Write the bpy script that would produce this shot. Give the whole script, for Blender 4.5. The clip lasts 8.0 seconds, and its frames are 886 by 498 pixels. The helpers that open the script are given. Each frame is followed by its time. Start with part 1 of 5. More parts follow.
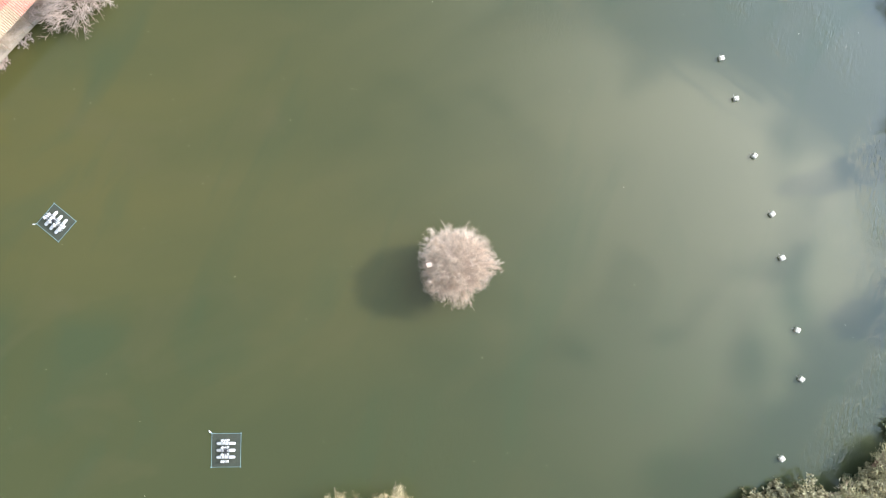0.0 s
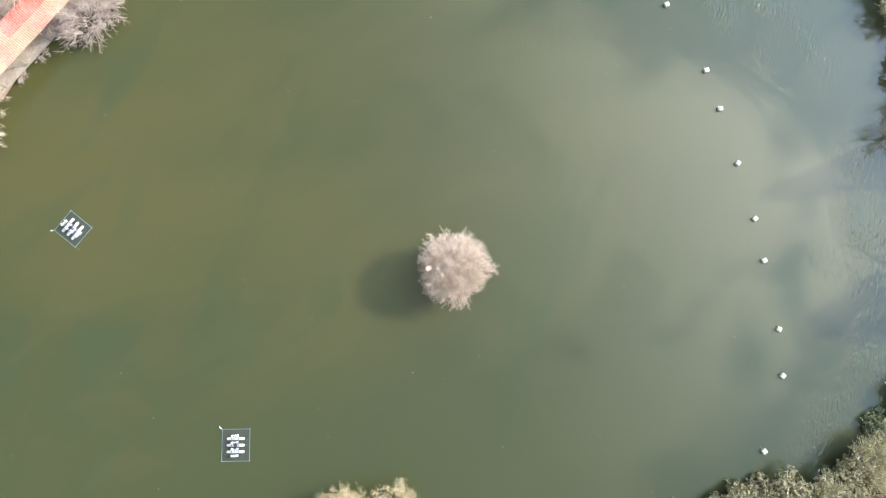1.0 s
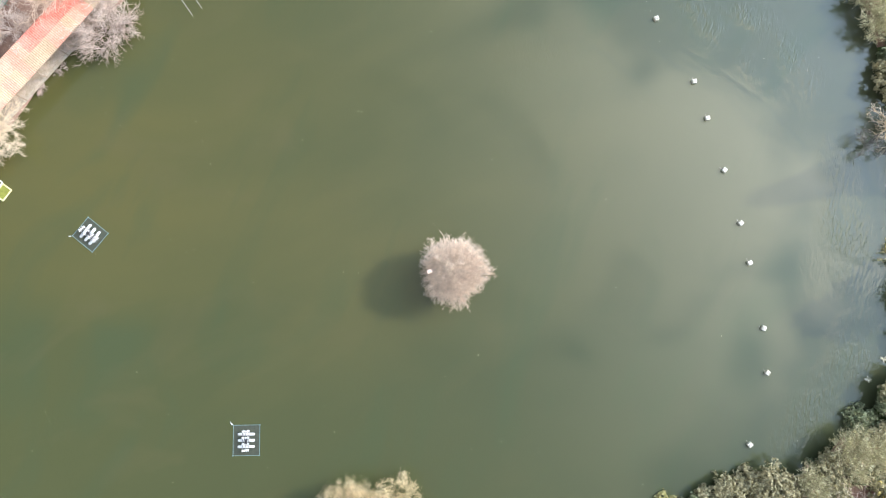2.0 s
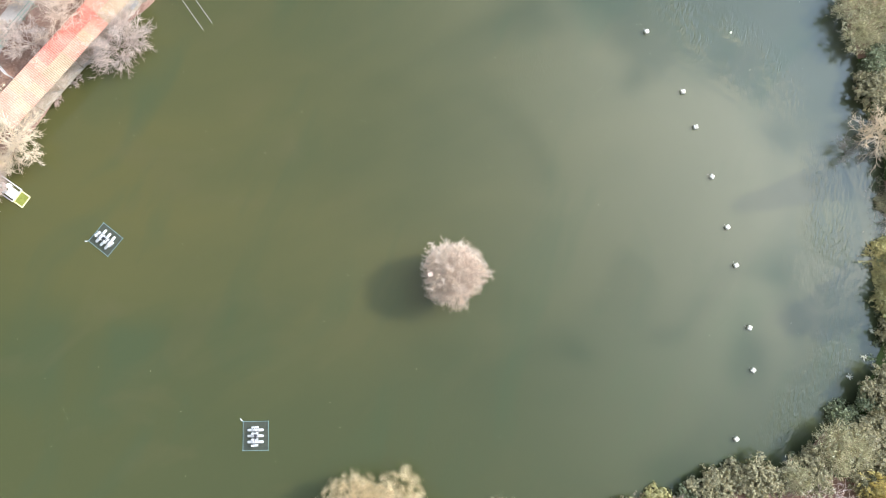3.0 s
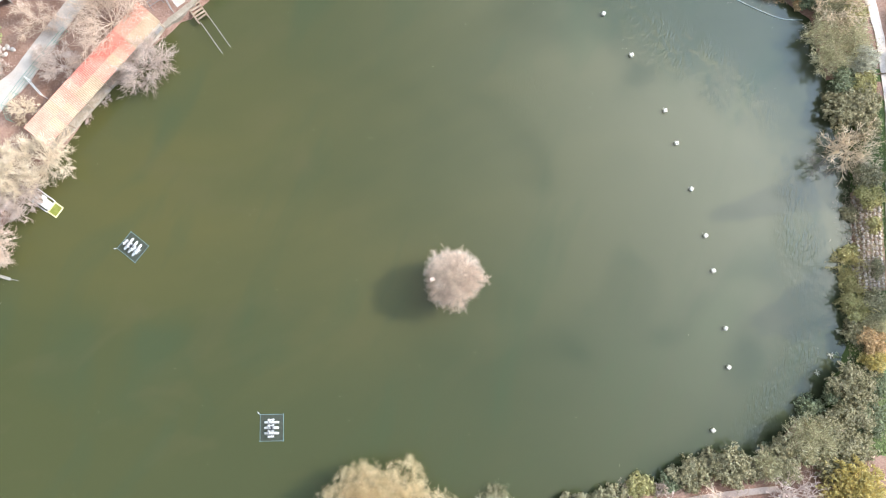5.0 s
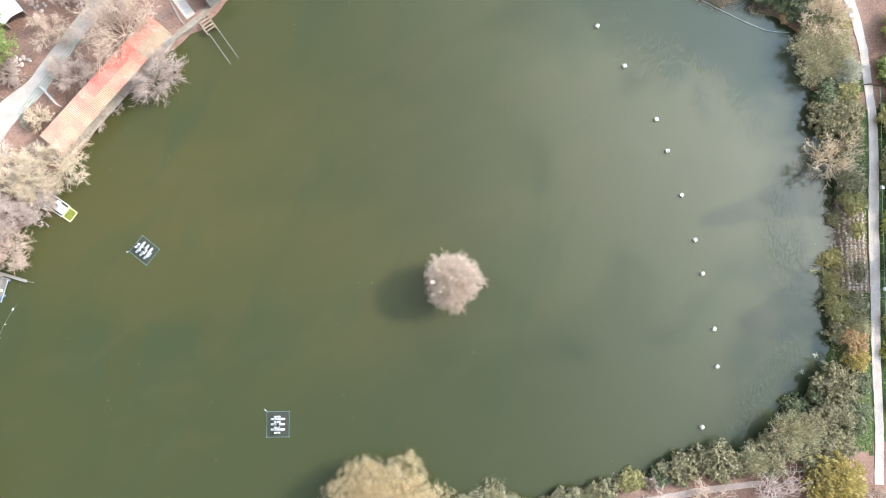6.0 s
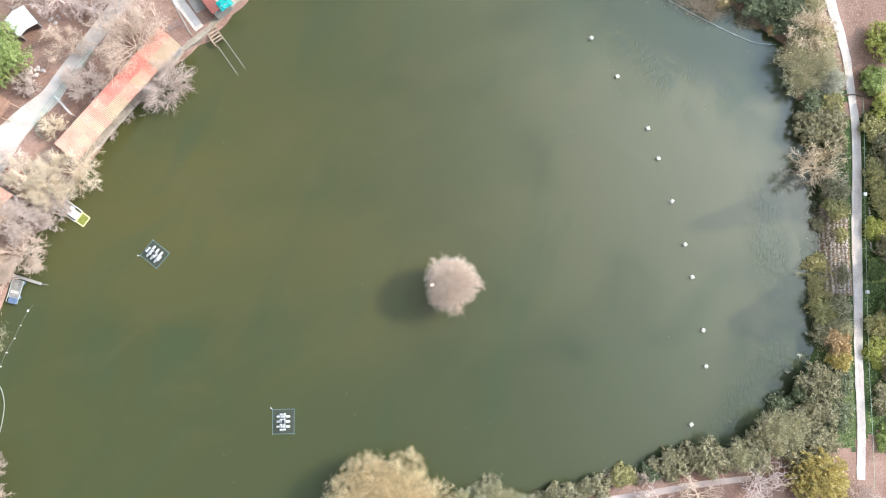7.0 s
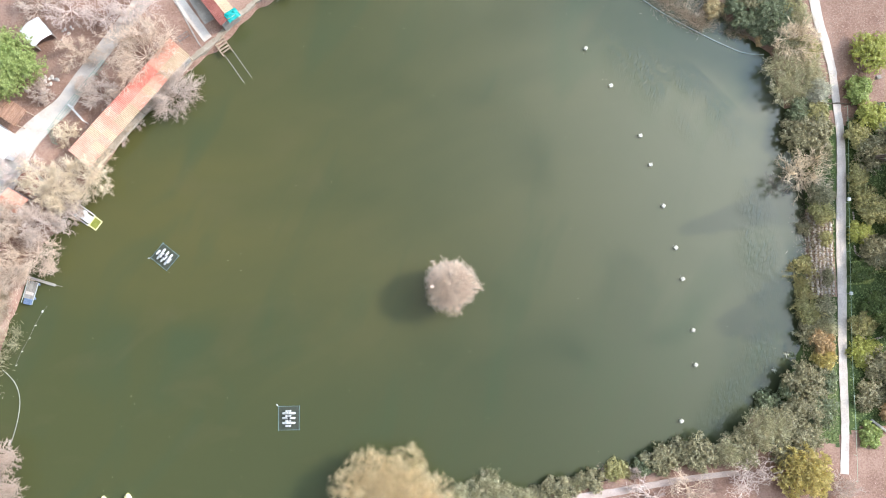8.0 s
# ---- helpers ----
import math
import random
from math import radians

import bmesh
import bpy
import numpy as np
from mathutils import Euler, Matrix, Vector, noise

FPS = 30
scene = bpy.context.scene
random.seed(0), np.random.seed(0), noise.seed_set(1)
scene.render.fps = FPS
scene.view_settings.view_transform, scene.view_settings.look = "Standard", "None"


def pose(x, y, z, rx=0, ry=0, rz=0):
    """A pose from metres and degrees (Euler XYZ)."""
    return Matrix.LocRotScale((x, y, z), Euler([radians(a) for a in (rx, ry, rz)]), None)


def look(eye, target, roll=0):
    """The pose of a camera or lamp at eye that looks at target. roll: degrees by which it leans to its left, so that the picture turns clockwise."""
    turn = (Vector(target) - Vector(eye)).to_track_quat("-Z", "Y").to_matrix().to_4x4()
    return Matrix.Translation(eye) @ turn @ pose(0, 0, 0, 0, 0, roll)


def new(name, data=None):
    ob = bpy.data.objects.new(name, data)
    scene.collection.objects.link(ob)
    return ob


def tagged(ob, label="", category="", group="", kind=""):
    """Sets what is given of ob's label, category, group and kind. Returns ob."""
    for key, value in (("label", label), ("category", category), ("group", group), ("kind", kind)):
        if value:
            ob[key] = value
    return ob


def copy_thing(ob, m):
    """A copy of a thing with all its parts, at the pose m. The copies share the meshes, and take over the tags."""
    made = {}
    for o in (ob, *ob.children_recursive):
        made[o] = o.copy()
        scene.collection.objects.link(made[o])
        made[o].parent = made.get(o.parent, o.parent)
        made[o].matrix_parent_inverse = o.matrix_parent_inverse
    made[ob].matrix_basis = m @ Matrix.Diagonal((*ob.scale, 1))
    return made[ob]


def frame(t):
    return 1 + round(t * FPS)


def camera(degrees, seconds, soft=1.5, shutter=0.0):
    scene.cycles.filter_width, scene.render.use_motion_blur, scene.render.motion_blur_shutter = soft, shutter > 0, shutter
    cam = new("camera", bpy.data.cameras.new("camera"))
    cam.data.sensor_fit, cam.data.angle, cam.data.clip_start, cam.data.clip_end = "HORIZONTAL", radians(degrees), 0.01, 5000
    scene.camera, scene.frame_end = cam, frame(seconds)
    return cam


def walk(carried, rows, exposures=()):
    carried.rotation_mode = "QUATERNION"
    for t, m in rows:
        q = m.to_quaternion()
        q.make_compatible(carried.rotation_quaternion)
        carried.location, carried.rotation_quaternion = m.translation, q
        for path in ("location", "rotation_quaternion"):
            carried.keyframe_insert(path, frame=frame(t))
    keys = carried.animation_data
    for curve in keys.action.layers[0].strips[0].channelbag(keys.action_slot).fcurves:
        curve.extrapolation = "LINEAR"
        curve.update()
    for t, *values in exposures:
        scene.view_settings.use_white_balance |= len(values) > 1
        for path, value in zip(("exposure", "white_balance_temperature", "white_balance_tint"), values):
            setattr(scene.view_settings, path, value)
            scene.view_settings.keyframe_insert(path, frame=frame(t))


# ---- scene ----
cam = camera(70.0, 8.0, 0.98)
ROWS = [
    (0.0, 0.0, 0.0, 55.92, 5.287, 0.118, 0.001), (0.5, 0.111, 0.016, 57.334, 5.321, 0.108, -0.098),
    (1.0, 0.108, 0.035, 58.751, 5.355, 0.1, -0.193), (1.5, 0.079, 0.049, 60.181, 5.385, 0.093, -0.28),
    (3.0, 0.015, 0.13, 64.494, 5.455, 0.067, -0.475), (3.5, 0.005, 0.16, 65.902, 5.466, 0.055, -0.514),
    (4.0, -0.092, 0.241, 67.28, 5.468, 0.041, -0.525), (4.5, -0.132, 0.296, 68.702, 5.464, 0.022, -0.512),
    (6.0, -0.159, 0.502, 72.952, 5.451, -0.044, -0.437), (6.5, -0.149, 0.619, 74.384, 5.451, -0.066, -0.417),
    (7.0, -0.126, 0.707, 75.824, 5.453, -0.088, -0.401), (7.5, -0.139, 0.745, 77.236, 5.459, -0.11, -0.392),
    (8.0, -0.148, 0.775, 78.694, 5.465, -0.131, -0.388),
]
walk(cam, [(t, pose(x, y, z, rx, ry, rz)) for t, x, y, z, rx, ry, rz in ROWS], [(0.0, 0.22), (4.5, 0.22), (6.2, 0.13), (8.0, 0.13)])

# ---- sky and sun ----
SUN_ELEV, SUN_AZ = radians(33.0), radians(15.0)  # azimuth counted from +x towards +y
world = bpy.data.worlds.new("sky")
scene.world = world
world.use_nodes = True
wn = world.node_tree
sky = wn.nodes.new("ShaderNodeTexSky")
sky.sky_type, sky.sun_disc = "NISHITA", False
sky.sun_elevation, sky.sun_rotation = SUN_ELEV, radians(90.0) - SUN_AZ
sky.dust_density = 2.0
# a ragged sheet of thin bright cloud reaches from overhead towards the sun, with bluer sky to both sides
coord = wn.nodes.new("ShaderNodeTexCoord")


def sky_math(op, a, c):
    n = wn.nodes.new("ShaderNodeMath")
    n.operation = op
    for k, v in enumerate((a, c)):
        if isinstance(v, float):
            n.inputs[k].default_value = v
        else:
            wn.links.new(v, n.inputs[k])
    return n.outputs[0]


def sky_step(value, lo, hi):
    n = wn.nodes.new("ShaderNodeMapRange")
    n.interpolation_type = "SMOOTHSTEP"
    n.inputs["From Min"].default_value, n.inputs["From Max"].default_value = lo, hi
    wn.links.new(value, n.inputs["Value"])
    return n.outputs[0]


split = wn.nodes.new("ShaderNodeSeparateXYZ")
wn.links.new(coord.outputs["Generated"], split.inputs[0])
up = sky_math("MAXIMUM", split.outputs[2], 0.12)
puff = wn.nodes.new("ShaderNodeTexNoise")
puff.inputs["Scale"].default_value, puff.inputs["Detail"].default_value, puff.inputs["Distortion"].default_value = 5.0, 4.0, 0.6
wn.links.new(coord.outputs["Generated"], puff.inputs["Vector"])
ragged = sky_math("MULTIPLY", sky_math("SUBTRACT", puff.outputs["Fac"], 0.5), 0.42)
east = sky_math("DIVIDE", split.outputs[0], up)
north = sky_math("ADD", sky_math("DIVIDE", split.outputs[1], up), ragged)
from_n = sky_math("SUBTRACT", 0.66, sky_math("ADD", sky_math("MULTIPLY", east, 0.80), north))
from_s = sky_math("ADD", sky_math("SUBTRACT", north, sky_math("MULTIPLY", east, 0.94)), 0.58)
within = sky_math("MINIMUM", from_n, from_s)
# thickest along its rim
sheet = sky_math("MULTIPLY", sky_step(within, -0.05, 0.05), sky_math("SUBTRACT", 1.0, sky_math("MULTIPLY", sky_step(within, 0.06, 0.40), 0.32)))
wisp = wn.nodes.new("ShaderNodeTexNoise")
wisp.inputs["Scale"].default_value, wisp.inputs["Detail"].default_value, wisp.inputs["Distortion"].default_value = 7.0, 5.0, 1.2
wn.links.new(coord.outputs["Generated"], wisp.inputs["Vector"])
sheet = sky_math("MULTIPLY", sheet, sky_step(wisp.outputs["Fac"], 0.28, 0.54))
near_sun = wn.nodes.new("ShaderNodeVectorMath")
near_sun.operation = "DOT_PRODUCT"
HAZE_AZ = SUN_AZ + radians(9.0)  # the bright bank of cloud lies a little north of the sun
near_sun.inputs[1].default_value = (math.cos(HAZE_AZ) * math.cos(SUN_ELEV), math.sin(HAZE_AZ) * math.cos(SUN_ELEV), math.sin(SUN_ELEV))
wn.links.new(coord.outputs["Generated"], near_sun.inputs[0])
halo = wn.nodes.new("ShaderNodeMath")
halo.operation, halo.use_clamp = "MAXIMUM", True
halo.inputs[1].default_value = 0.0
wn.links.new(near_sun.outputs["Value"], halo.inputs[0])
fall = wn.nodes.new("ShaderNodeMath")
fall.operation = "POWER"
fall.inputs[1].default_value = 5.1
wn.links.new(halo.outputs[0], fall.inputs[0])
glow = wn.nodes.new("ShaderNodeMapRange")
glow.inputs["To Min"].default_value, glow.inputs["To Max"].default_value = 5.3, 107.0
wn.links.new(fall.outputs[0], glow.inputs["Value"])
cloud, haze = wn.nodes.new("ShaderNodeVectorMath"), wn.nodes.new("ShaderNodeVectorMath")
for n, tint in ((cloud, (0.96, 0.98, 0.96)), (haze, (0.48, 0.64, 0.90))):
    n.operation = "SCALE"
    n.inputs[0].default_value = tint
    wn.links.new(glow.outputs[0], n.inputs["Scale"])
# hazy blue air beside the cloud, over the clear sky
veil, air = wn.nodes.new("ShaderNodeMix"), wn.nodes.new("ShaderNodeMix")
veil.data_type = air.data_type = "RGBA"
veil.inputs["Factor"].default_value = 0.64
wn.links.new(sky.outputs[0], veil.inputs["A"])
wn.links.new(haze.outputs[0], veil.inputs["B"])
wn.links.new(sheet, air.inputs["Factor"])
wn.links.new(veil.outputs["Result"], air.inputs["A"])
wn.links.new(cloud.outputs[0], air.inputs["B"])
wn.links.new(air.outputs["Result"], wn.nodes["Background"].inputs[0])
wn.nodes["Background"].inputs[1].default_value = 0.12
sun = new("sun", bpy.data.lights.new("sun", "SUN"))
sun.data.energy, sun.data.angle, sun.data.color = 4.0, radians(0.9), (1.0, 0.875, 0.73)
sun.matrix_world = look((0, 0, 0), (-math.cos(SUN_AZ) * math.cos(SUN_ELEV), -math.sin(SUN_AZ) * math.cos(SUN_ELEV), -math.sin(SUN_ELEV)))


# ---- materials ----
def material(name, low, high, rough=0.85, scale=3.0, fine=25.0, bump=0.15, island=0.0, per_object=0.0, metal=0.0, sheen=0.3, thin=0.0):
    """A surface that wanders between two colours at two scales, with fine relief and, if asked, a shade of its own for each piece."""
    m = bpy.data.materials.new(name)
    m.use_nodes = True
    nt = m.node_tree
    b = nt.nodes["Principled BSDF"]
    b.inputs["Roughness"].default_value = rough
    b.inputs["Metallic"].default_value = metal
    b.inputs["Specular IOR Level"].default_value = sheen
    geo = nt.nodes.new("ShaderNodeNewGeometry")
    n1, n2 = nt.nodes.new("ShaderNodeTexNoise"), nt.nodes.new("ShaderNodeTexNoise")
    for n, s, d in ((n1, scale, 4.0), (n2, fine, 3.0)):
        n.inputs["Scale"].default_value, n.inputs["Detail"].default_value = s, d
        nt.links.new(geo.outputs["Position"], n.inputs["Vector"])
    add = nt.nodes.new("ShaderNodeMath")
    add.operation = "ADD"
    nt.links.new(n1.outputs["Fac"], add.inputs[0])
    nt.links.new(n2.outputs["Fac"], add.inputs[1])
    ramp = nt.nodes.new("ShaderNodeMapRange")
    ramp.inputs["From Min"].default_value, ramp.inputs["From Max"].default_value = 0.72, 1.28
    nt.links.new(add.outputs[0], ramp.inputs["Value"])
    mix = nt.nodes.new("ShaderNodeMix")
    mix.data_type = "RGBA"
    mix.inputs["A"].default_value, mix.inputs["B"].default_value = (*low, 1), (*high, 1)
    nt.links.new(ramp.outputs[0], mix.inputs["Factor"])
    out = mix.outputs["Result"]
    for amount, node, socket in ((island, geo, "Random Per Island"), (per_object, "object", "Random")):
        if not amount:
            continue
        src = nt.nodes.new("ShaderNodeObjectInfo") if node == "object" else node
        val = nt.nodes.new("ShaderNodeMapRange")
        val.inputs["To Min"].default_value, val.inputs["To Max"].default_value = 1 - amount, 1 + amount
        nt.links.new(src.outputs[socket], val.inputs["Value"])
        hsv = nt.nodes.new("ShaderNodeHueSaturation")
        nt.links.new(out, hsv.inputs["Color"])
        nt.links.new(val.outputs[0], hsv.inputs["Value"])
        out = hsv.outputs[0]
    nt.links.new(out, b.inputs["Base Color"])
    if thin:
        tr, both = nt.nodes.new("ShaderNodeBsdfTranslucent"), nt.nodes.new("ShaderNodeMixShader")
        both.inputs[0].default_value = thin
        nt.links.new(out, tr.inputs["Color"])
        nt.links.new(b.outputs[0], both.inputs[1])
        nt.links.new(tr.outputs[0], both.inputs[2])
        nt.links.new(both.outputs[0], nt.nodes["Material Output"].inputs["Surface"])
    if bump:
        bp = nt.nodes.new("ShaderNodeBump")
        bp.inputs["Strength"].default_value, bp.inputs["Distance"].default_value = bump, 0.05
        nt.links.new(n2.outputs["Fac"], bp.inputs["Height"])
        nt.links.new(bp.outputs[0], b.inputs["Normal"])
    return m


def water_material():
    m = bpy.data.materials.new("pond_water")
    m.use_nodes = True
    nt = m.node_tree
    b = nt.nodes["Principled BSDF"]
    # murky body below, clear surface above
    b.inputs["Roughness"].default_value, b.inputs["Specular IOR Level"].default_value = 1.0, 0.0
    b.inputs["Coat Weight"].default_value, b.inputs["Coat IOR"].default_value, b.inputs["Coat Roughness"].default_value = 1.0, 1.44, 0.06
    geo = nt.nodes.new("ShaderNodeNewGeometry")

    def noise_at(scale, detail, stretch=(1, 1, 1), turn=0.0, distort=0.0):
        mp = nt.nodes.new("ShaderNodeMapping")
        mp.vector_type = "TEXTURE"
        mp.inputs["Scale"].default_value, mp.inputs["Rotation"].default_value = [1 / k for k in stretch], (0, 0, radians(turn))
        nt.links.new(geo.outputs["Position"], mp.inputs["Vector"])
        n = nt.nodes.new("ShaderNodeTexNoise")
        n.inputs["Scale"].default_value, n.inputs["Detail"].default_value, n.inputs["Distortion"].default_value = scale, detail, distort
        nt.links.new(mp.outputs[0], n.inputs["Vector"])
        return n.outputs["Fac"]

    def ranged(value, lo, hi, a=0.0, c=1.0):
        r = nt.nodes.new("ShaderNodeMapRange")
        for k, v in (("From Min", lo), ("From Max", hi), ("To Min", a), ("To Max", c)):
            r.inputs[k].default_value = v
        nt.links.new(value, r.inputs["Value"])
        return r.outputs[0]

    def blend(fac, a, c):
        x = nt.nodes.new("ShaderNodeMix")
        x.data_type = "RGBA"
        nt.links.new(fac, x.inputs["Factor"])
        for k, v in (("A", a), ("B", c)):
            if isinstance(v, tuple):
                x.inputs[k].default_value = (*v, 1)
            else:
                nt.links.new(v, x.inputs[k])
        return x.outputs["Result"]

    def times_(a, c):
        x = nt.nodes.new("ShaderNodeMath")
        x.operation = "MULTIPLY"
        nt.links.new(a, x.inputs[0])
        if isinstance(c, float):
            x.inputs[1].default_value = c
        else:
            nt.links.new(c, x.inputs[1])
        return x.outputs[0]

    # silt-brown and algae-green water in broad drifts
    drift = ranged(noise_at(0.028, 4.0, (0.7, 1.3, 1), 20, 0.6), 0.38, 0.64)
    sep = nt.nodes.new("ShaderNodeSeparateXYZ")
    nt.links.new(geo.outputs["Position"], sep.inputs[0])
    reach = ranged(sep.outputs[0], -45.0, 45.0)
    # more algae towards the south bank
    algae = nt.nodes.new("ShaderNodeMath")
    algae.operation, algae.use_clamp = "ADD", True
    nt.links.new(drift, algae.inputs[0])
    nt.links.new(ranged(sep.outputs[1], 2.0, -20.0, 0.0, 0.8), algae.inputs[1])
    drift = algae.outputs[0]
    west = blend(drift, (0.088, 0.081, 0.025), (0.060, 0.067, 0.024))
    # eastern body is bluer and greyer: some sky reflection put into its colour
    east = blend(drift, (0.066, 0.075, 0.041), (0.051, 0.062, 0.033))
    col = blend(reach, west, east)
    # cloudy plumes of green and of stirred silt
    plume = ranged(noise_at(0.075, 5.0, (0.55, 1.5, 1), 65, 1.2), 0.50, 0.72, 0.0, 0.55)
    col = blend(plume, col, (0.046, 0.066, 0.030))
    silt = ranged(noise_at(0.11, 5.0, (0.7, 1.3, 1), 20, 0.9), 0.54, 0.75, 0.0, 0.4)
    col = blend(times_(silt, ranged(sep.outputs[0], 25.0, -25.0)), col, (0.092, 0.082, 0.036))
    nt.links.new(col, b.inputs["Base Color"])
    # wind ripples in patches
    patch = ranged(noise_at(0.06, 3.0, (0.8, 1.3, 1), -40, 1.0), 0.50, 0.70, 0.03, 0.42)
    rip = noise_at(3.5, 1.5, (1.0, 0.36, 1), -18, 0.6)
    # gusts ruffle the east side
    for x, y, turn, long, wide in ((28.5, 29.0, -40, 15.0, 4.2), (36.5, -8.5, 55, 11.0, 3.4), (39.5, 9.0, 95, 9.0, 3.0)):
        mp = nt.nodes.new("ShaderNodeMapping")
        mp.vector_type = "TEXTURE"
        mp.inputs["Location"].default_value, mp.inputs["Rotation"].default_value, mp.inputs["Scale"].default_value = (x, y, 0), (0, 0, radians(turn)), (long, wide, 1)
        nt.links.new(geo.outputs["Position"], mp.inputs["Vector"])
        ln = nt.nodes.new("ShaderNodeVectorMath")
        ln.operation = "LENGTH"
        nt.links.new(mp.outputs[0], ln.inputs[0])
        both = nt.nodes.new("ShaderNodeMath")
        both.operation = "MAXIMUM"
        nt.links.new(patch, both.inputs[0])
        nt.links.new(times_(ranged(ln.outputs["Value"], 1.15, 0.45), ranged(noise_at(0.22, 2.0, (1, 1, 1), 0, 0.5), 0.34, 0.62, 0.12, 1.25)), both.inputs[1])
        patch = both.outputs[0]
    height = times_(rip, patch)
    bp = nt.nodes.new("ShaderNodeBump")
    bp.inputs["Strength"].default_value, bp.inputs["Distance"].default_value = 0.48, 0.12
    nt.links.new(height, bp.inputs["Height"])
    nt.links.new(bp.outputs[0], b.inputs["Coat Normal"])
    return m


WATER = water_material()
SOIL = material("brown_soil", (0.21, 0.12, 0.088), (0.40, 0.26, 0.20), 0.95, 0.35, 5.0, 0.5)
# far off the bare earth gives way to dry grassland
nt = SOIL.node_tree
geo = next(n for n in nt.nodes if n.type == "NEW_GEOMETRY")
away, edge, patchy = nt.nodes.new("ShaderNodeVectorMath"), nt.nodes.new("ShaderNodeMapRange"), nt.nodes.new("ShaderNodeTexNoise")
away.operation = "LENGTH"
nt.links.new(geo.outputs["Position"], away.inputs[0])
patchy.inputs["Scale"].default_value = 0.05
nt.links.new(geo.outputs["Position"], patchy.inputs["Vector"])
edge.inputs["From Min"].default_value, edge.inputs["From Max"].default_value = 85.0, 130.0
nt.links.new(away.outputs["Value"], edge.inputs["Value"])
cut, field = nt.nodes.new("ShaderNodeMath"), nt.nodes.new("ShaderNodeMix")
cut.operation, field.data_type = "MULTIPLY", "RGBA"
nt.links.new(edge.outputs[0], cut.inputs[0])
nt.links.new(patchy.outputs["Fac"], cut.inputs[1])
nt.links.new(cut.outputs[0], field.inputs["Factor"])
link = nt.nodes["Principled BSDF"].inputs["Base Color"].links[0]
nt.links.new(link.from_socket, field.inputs["A"])
field.inputs["B"].default_value = (0.07, 0.095, 0.03, 1)
nt.links.new(field.outputs["Result"], nt.nodes["Principled BSDF"].inputs["Base Color"])
GRASS = material("grass_turf", (0.042, 0.072, 0.022), (0.10, 0.135, 0.045), 0.95, 0.8, 9.0, 0.6)
CONCRETE = material("pale_concrete", (0.46, 0.40, 0.345), (0.67, 0.60, 0.53), 0.9, 0.8, 9.0, 0.25)
FOOTPATH = material("worn_footpath", (0.46, 0.40, 0.355), (0.66, 0.585, 0.53), 0.9, 0.7, 7.0, 0.25)
PINK_WALK = material("pinkish_walk", (0.42, 0.325, 0.28), (0.58, 0.475, 0.42), 0.9, 0.7, 7.0, 0.25)
OLD_CONCRETE = material("grey_concrete", (0.30, 0.28, 0.25), (0.50, 0.47, 0.42), 0.92, 1.2, 12.0, 0.3)
BANK_STONE = material("bank_stone", (0.31, 0.26, 0.19), (0.52, 0.44, 0.35), 0.92, 2.0, 14.0, 0.3, per_object=0.2)
BANK_ROCK = material("pinkish_bank_rock", (0.20, 0.155, 0.14), (0.46, 0.38, 0.35), 0.9, 3.0, 20.0, 0.4, per_object=0.35)
PALE_STONE = material("pale_stone", (0.44, 0.38, 0.33), (0.66, 0.59, 0.53), 0.9, 2.0, 14.0, 0.3, per_object=0.25)
BARK_PALE = material("pale_bark", (0.54, 0.425, 0.35), (0.76, 0.63, 0.535), 0.9, 2.0, 20.0, 0.2, island=0.25)
BARK_STRAW = material("straw_bark", (0.70, 0.565, 0.39), (0.90, 0.765, 0.575), 0.9, 2.0, 20.0, 0.1, island=0.2)
BARK_ROSE = material("rosy_pale_bark", (0.60, 0.48, 0.42), (0.82, 0.69, 0.62), 0.9, 2.0, 20.0, 0.2, island=0.2)
BARK_TAN = material("tan_bark", (0.59, 0.45, 0.335), (0.82, 0.66, 0.52), 0.9, 2.0, 20.0, 0.2, island=0.25)
BARK_MOSS = material("mossy_yellow_twigs", (0.43, 0.37, 0.15), (0.64, 0.56, 0.28), 0.9, 2.0, 20.0, 0.1, island=0.25)
BARK_DARK = material("dark_bark", (0.10, 0.075, 0.055), (0.22, 0.17, 0.13), 0.95, 3.0, 25.0, 0.4)
TWIG_PINK = material("dry_pinkish_twigs", (0.66, 0.52, 0.40), (0.88, 0.73, 0.59), 0.9, 1.2, 15.0, 0.0, island=0.28)
TWIG_BROWN = material("brownish_twigs", (0.46, 0.345, 0.27), (0.66, 0.53, 0.43), 0.9, 1.2, 15.0, 0.0, island=0.28)
LEAF_STRAW = material("straw_leaves", (0.62, 0.49, 0.28), (0.84, 0.70, 0.44), 0.8, 0.7, 6.0, 0.0, island=0.22, thin=0.18)
LEAF_OLIVE = material("olive_leaves", (0.24, 0.225, 0.125), (0.47, 0.425, 0.265), 0.7, 0.8, 6.0, 0.0, island=0.4, thin=0.3)
LEAF_GREY = material("grey_green_leaves", (0.42, 0.40, 0.245), (0.68, 0.635, 0.42), 0.75, 0.8, 6.0, 0.0, island=0.35, thin=0.3)
LEAF_DARK = material("dark_green_leaves", (0.125, 0.155, 0.085), (0.31, 0.34, 0.20), 0.6, 0.8, 6.0, 0.0, island=0.45, thin=0.3)
LEAF_FRESH = material("fresh_green_leaves", (0.23, 0.30, 0.085), (0.43, 0.49, 0.185), 0.6, 0.8, 6.0, 0.0, island=0.35, thin=0.3)
LEAF_WEED = material("weedy_green_leaves", (0.11, 0.16, 0.055), (0.24, 0.30, 0.11), 0.65, 0.8, 6.0, 0.0, island=0.4, thin=0.3)
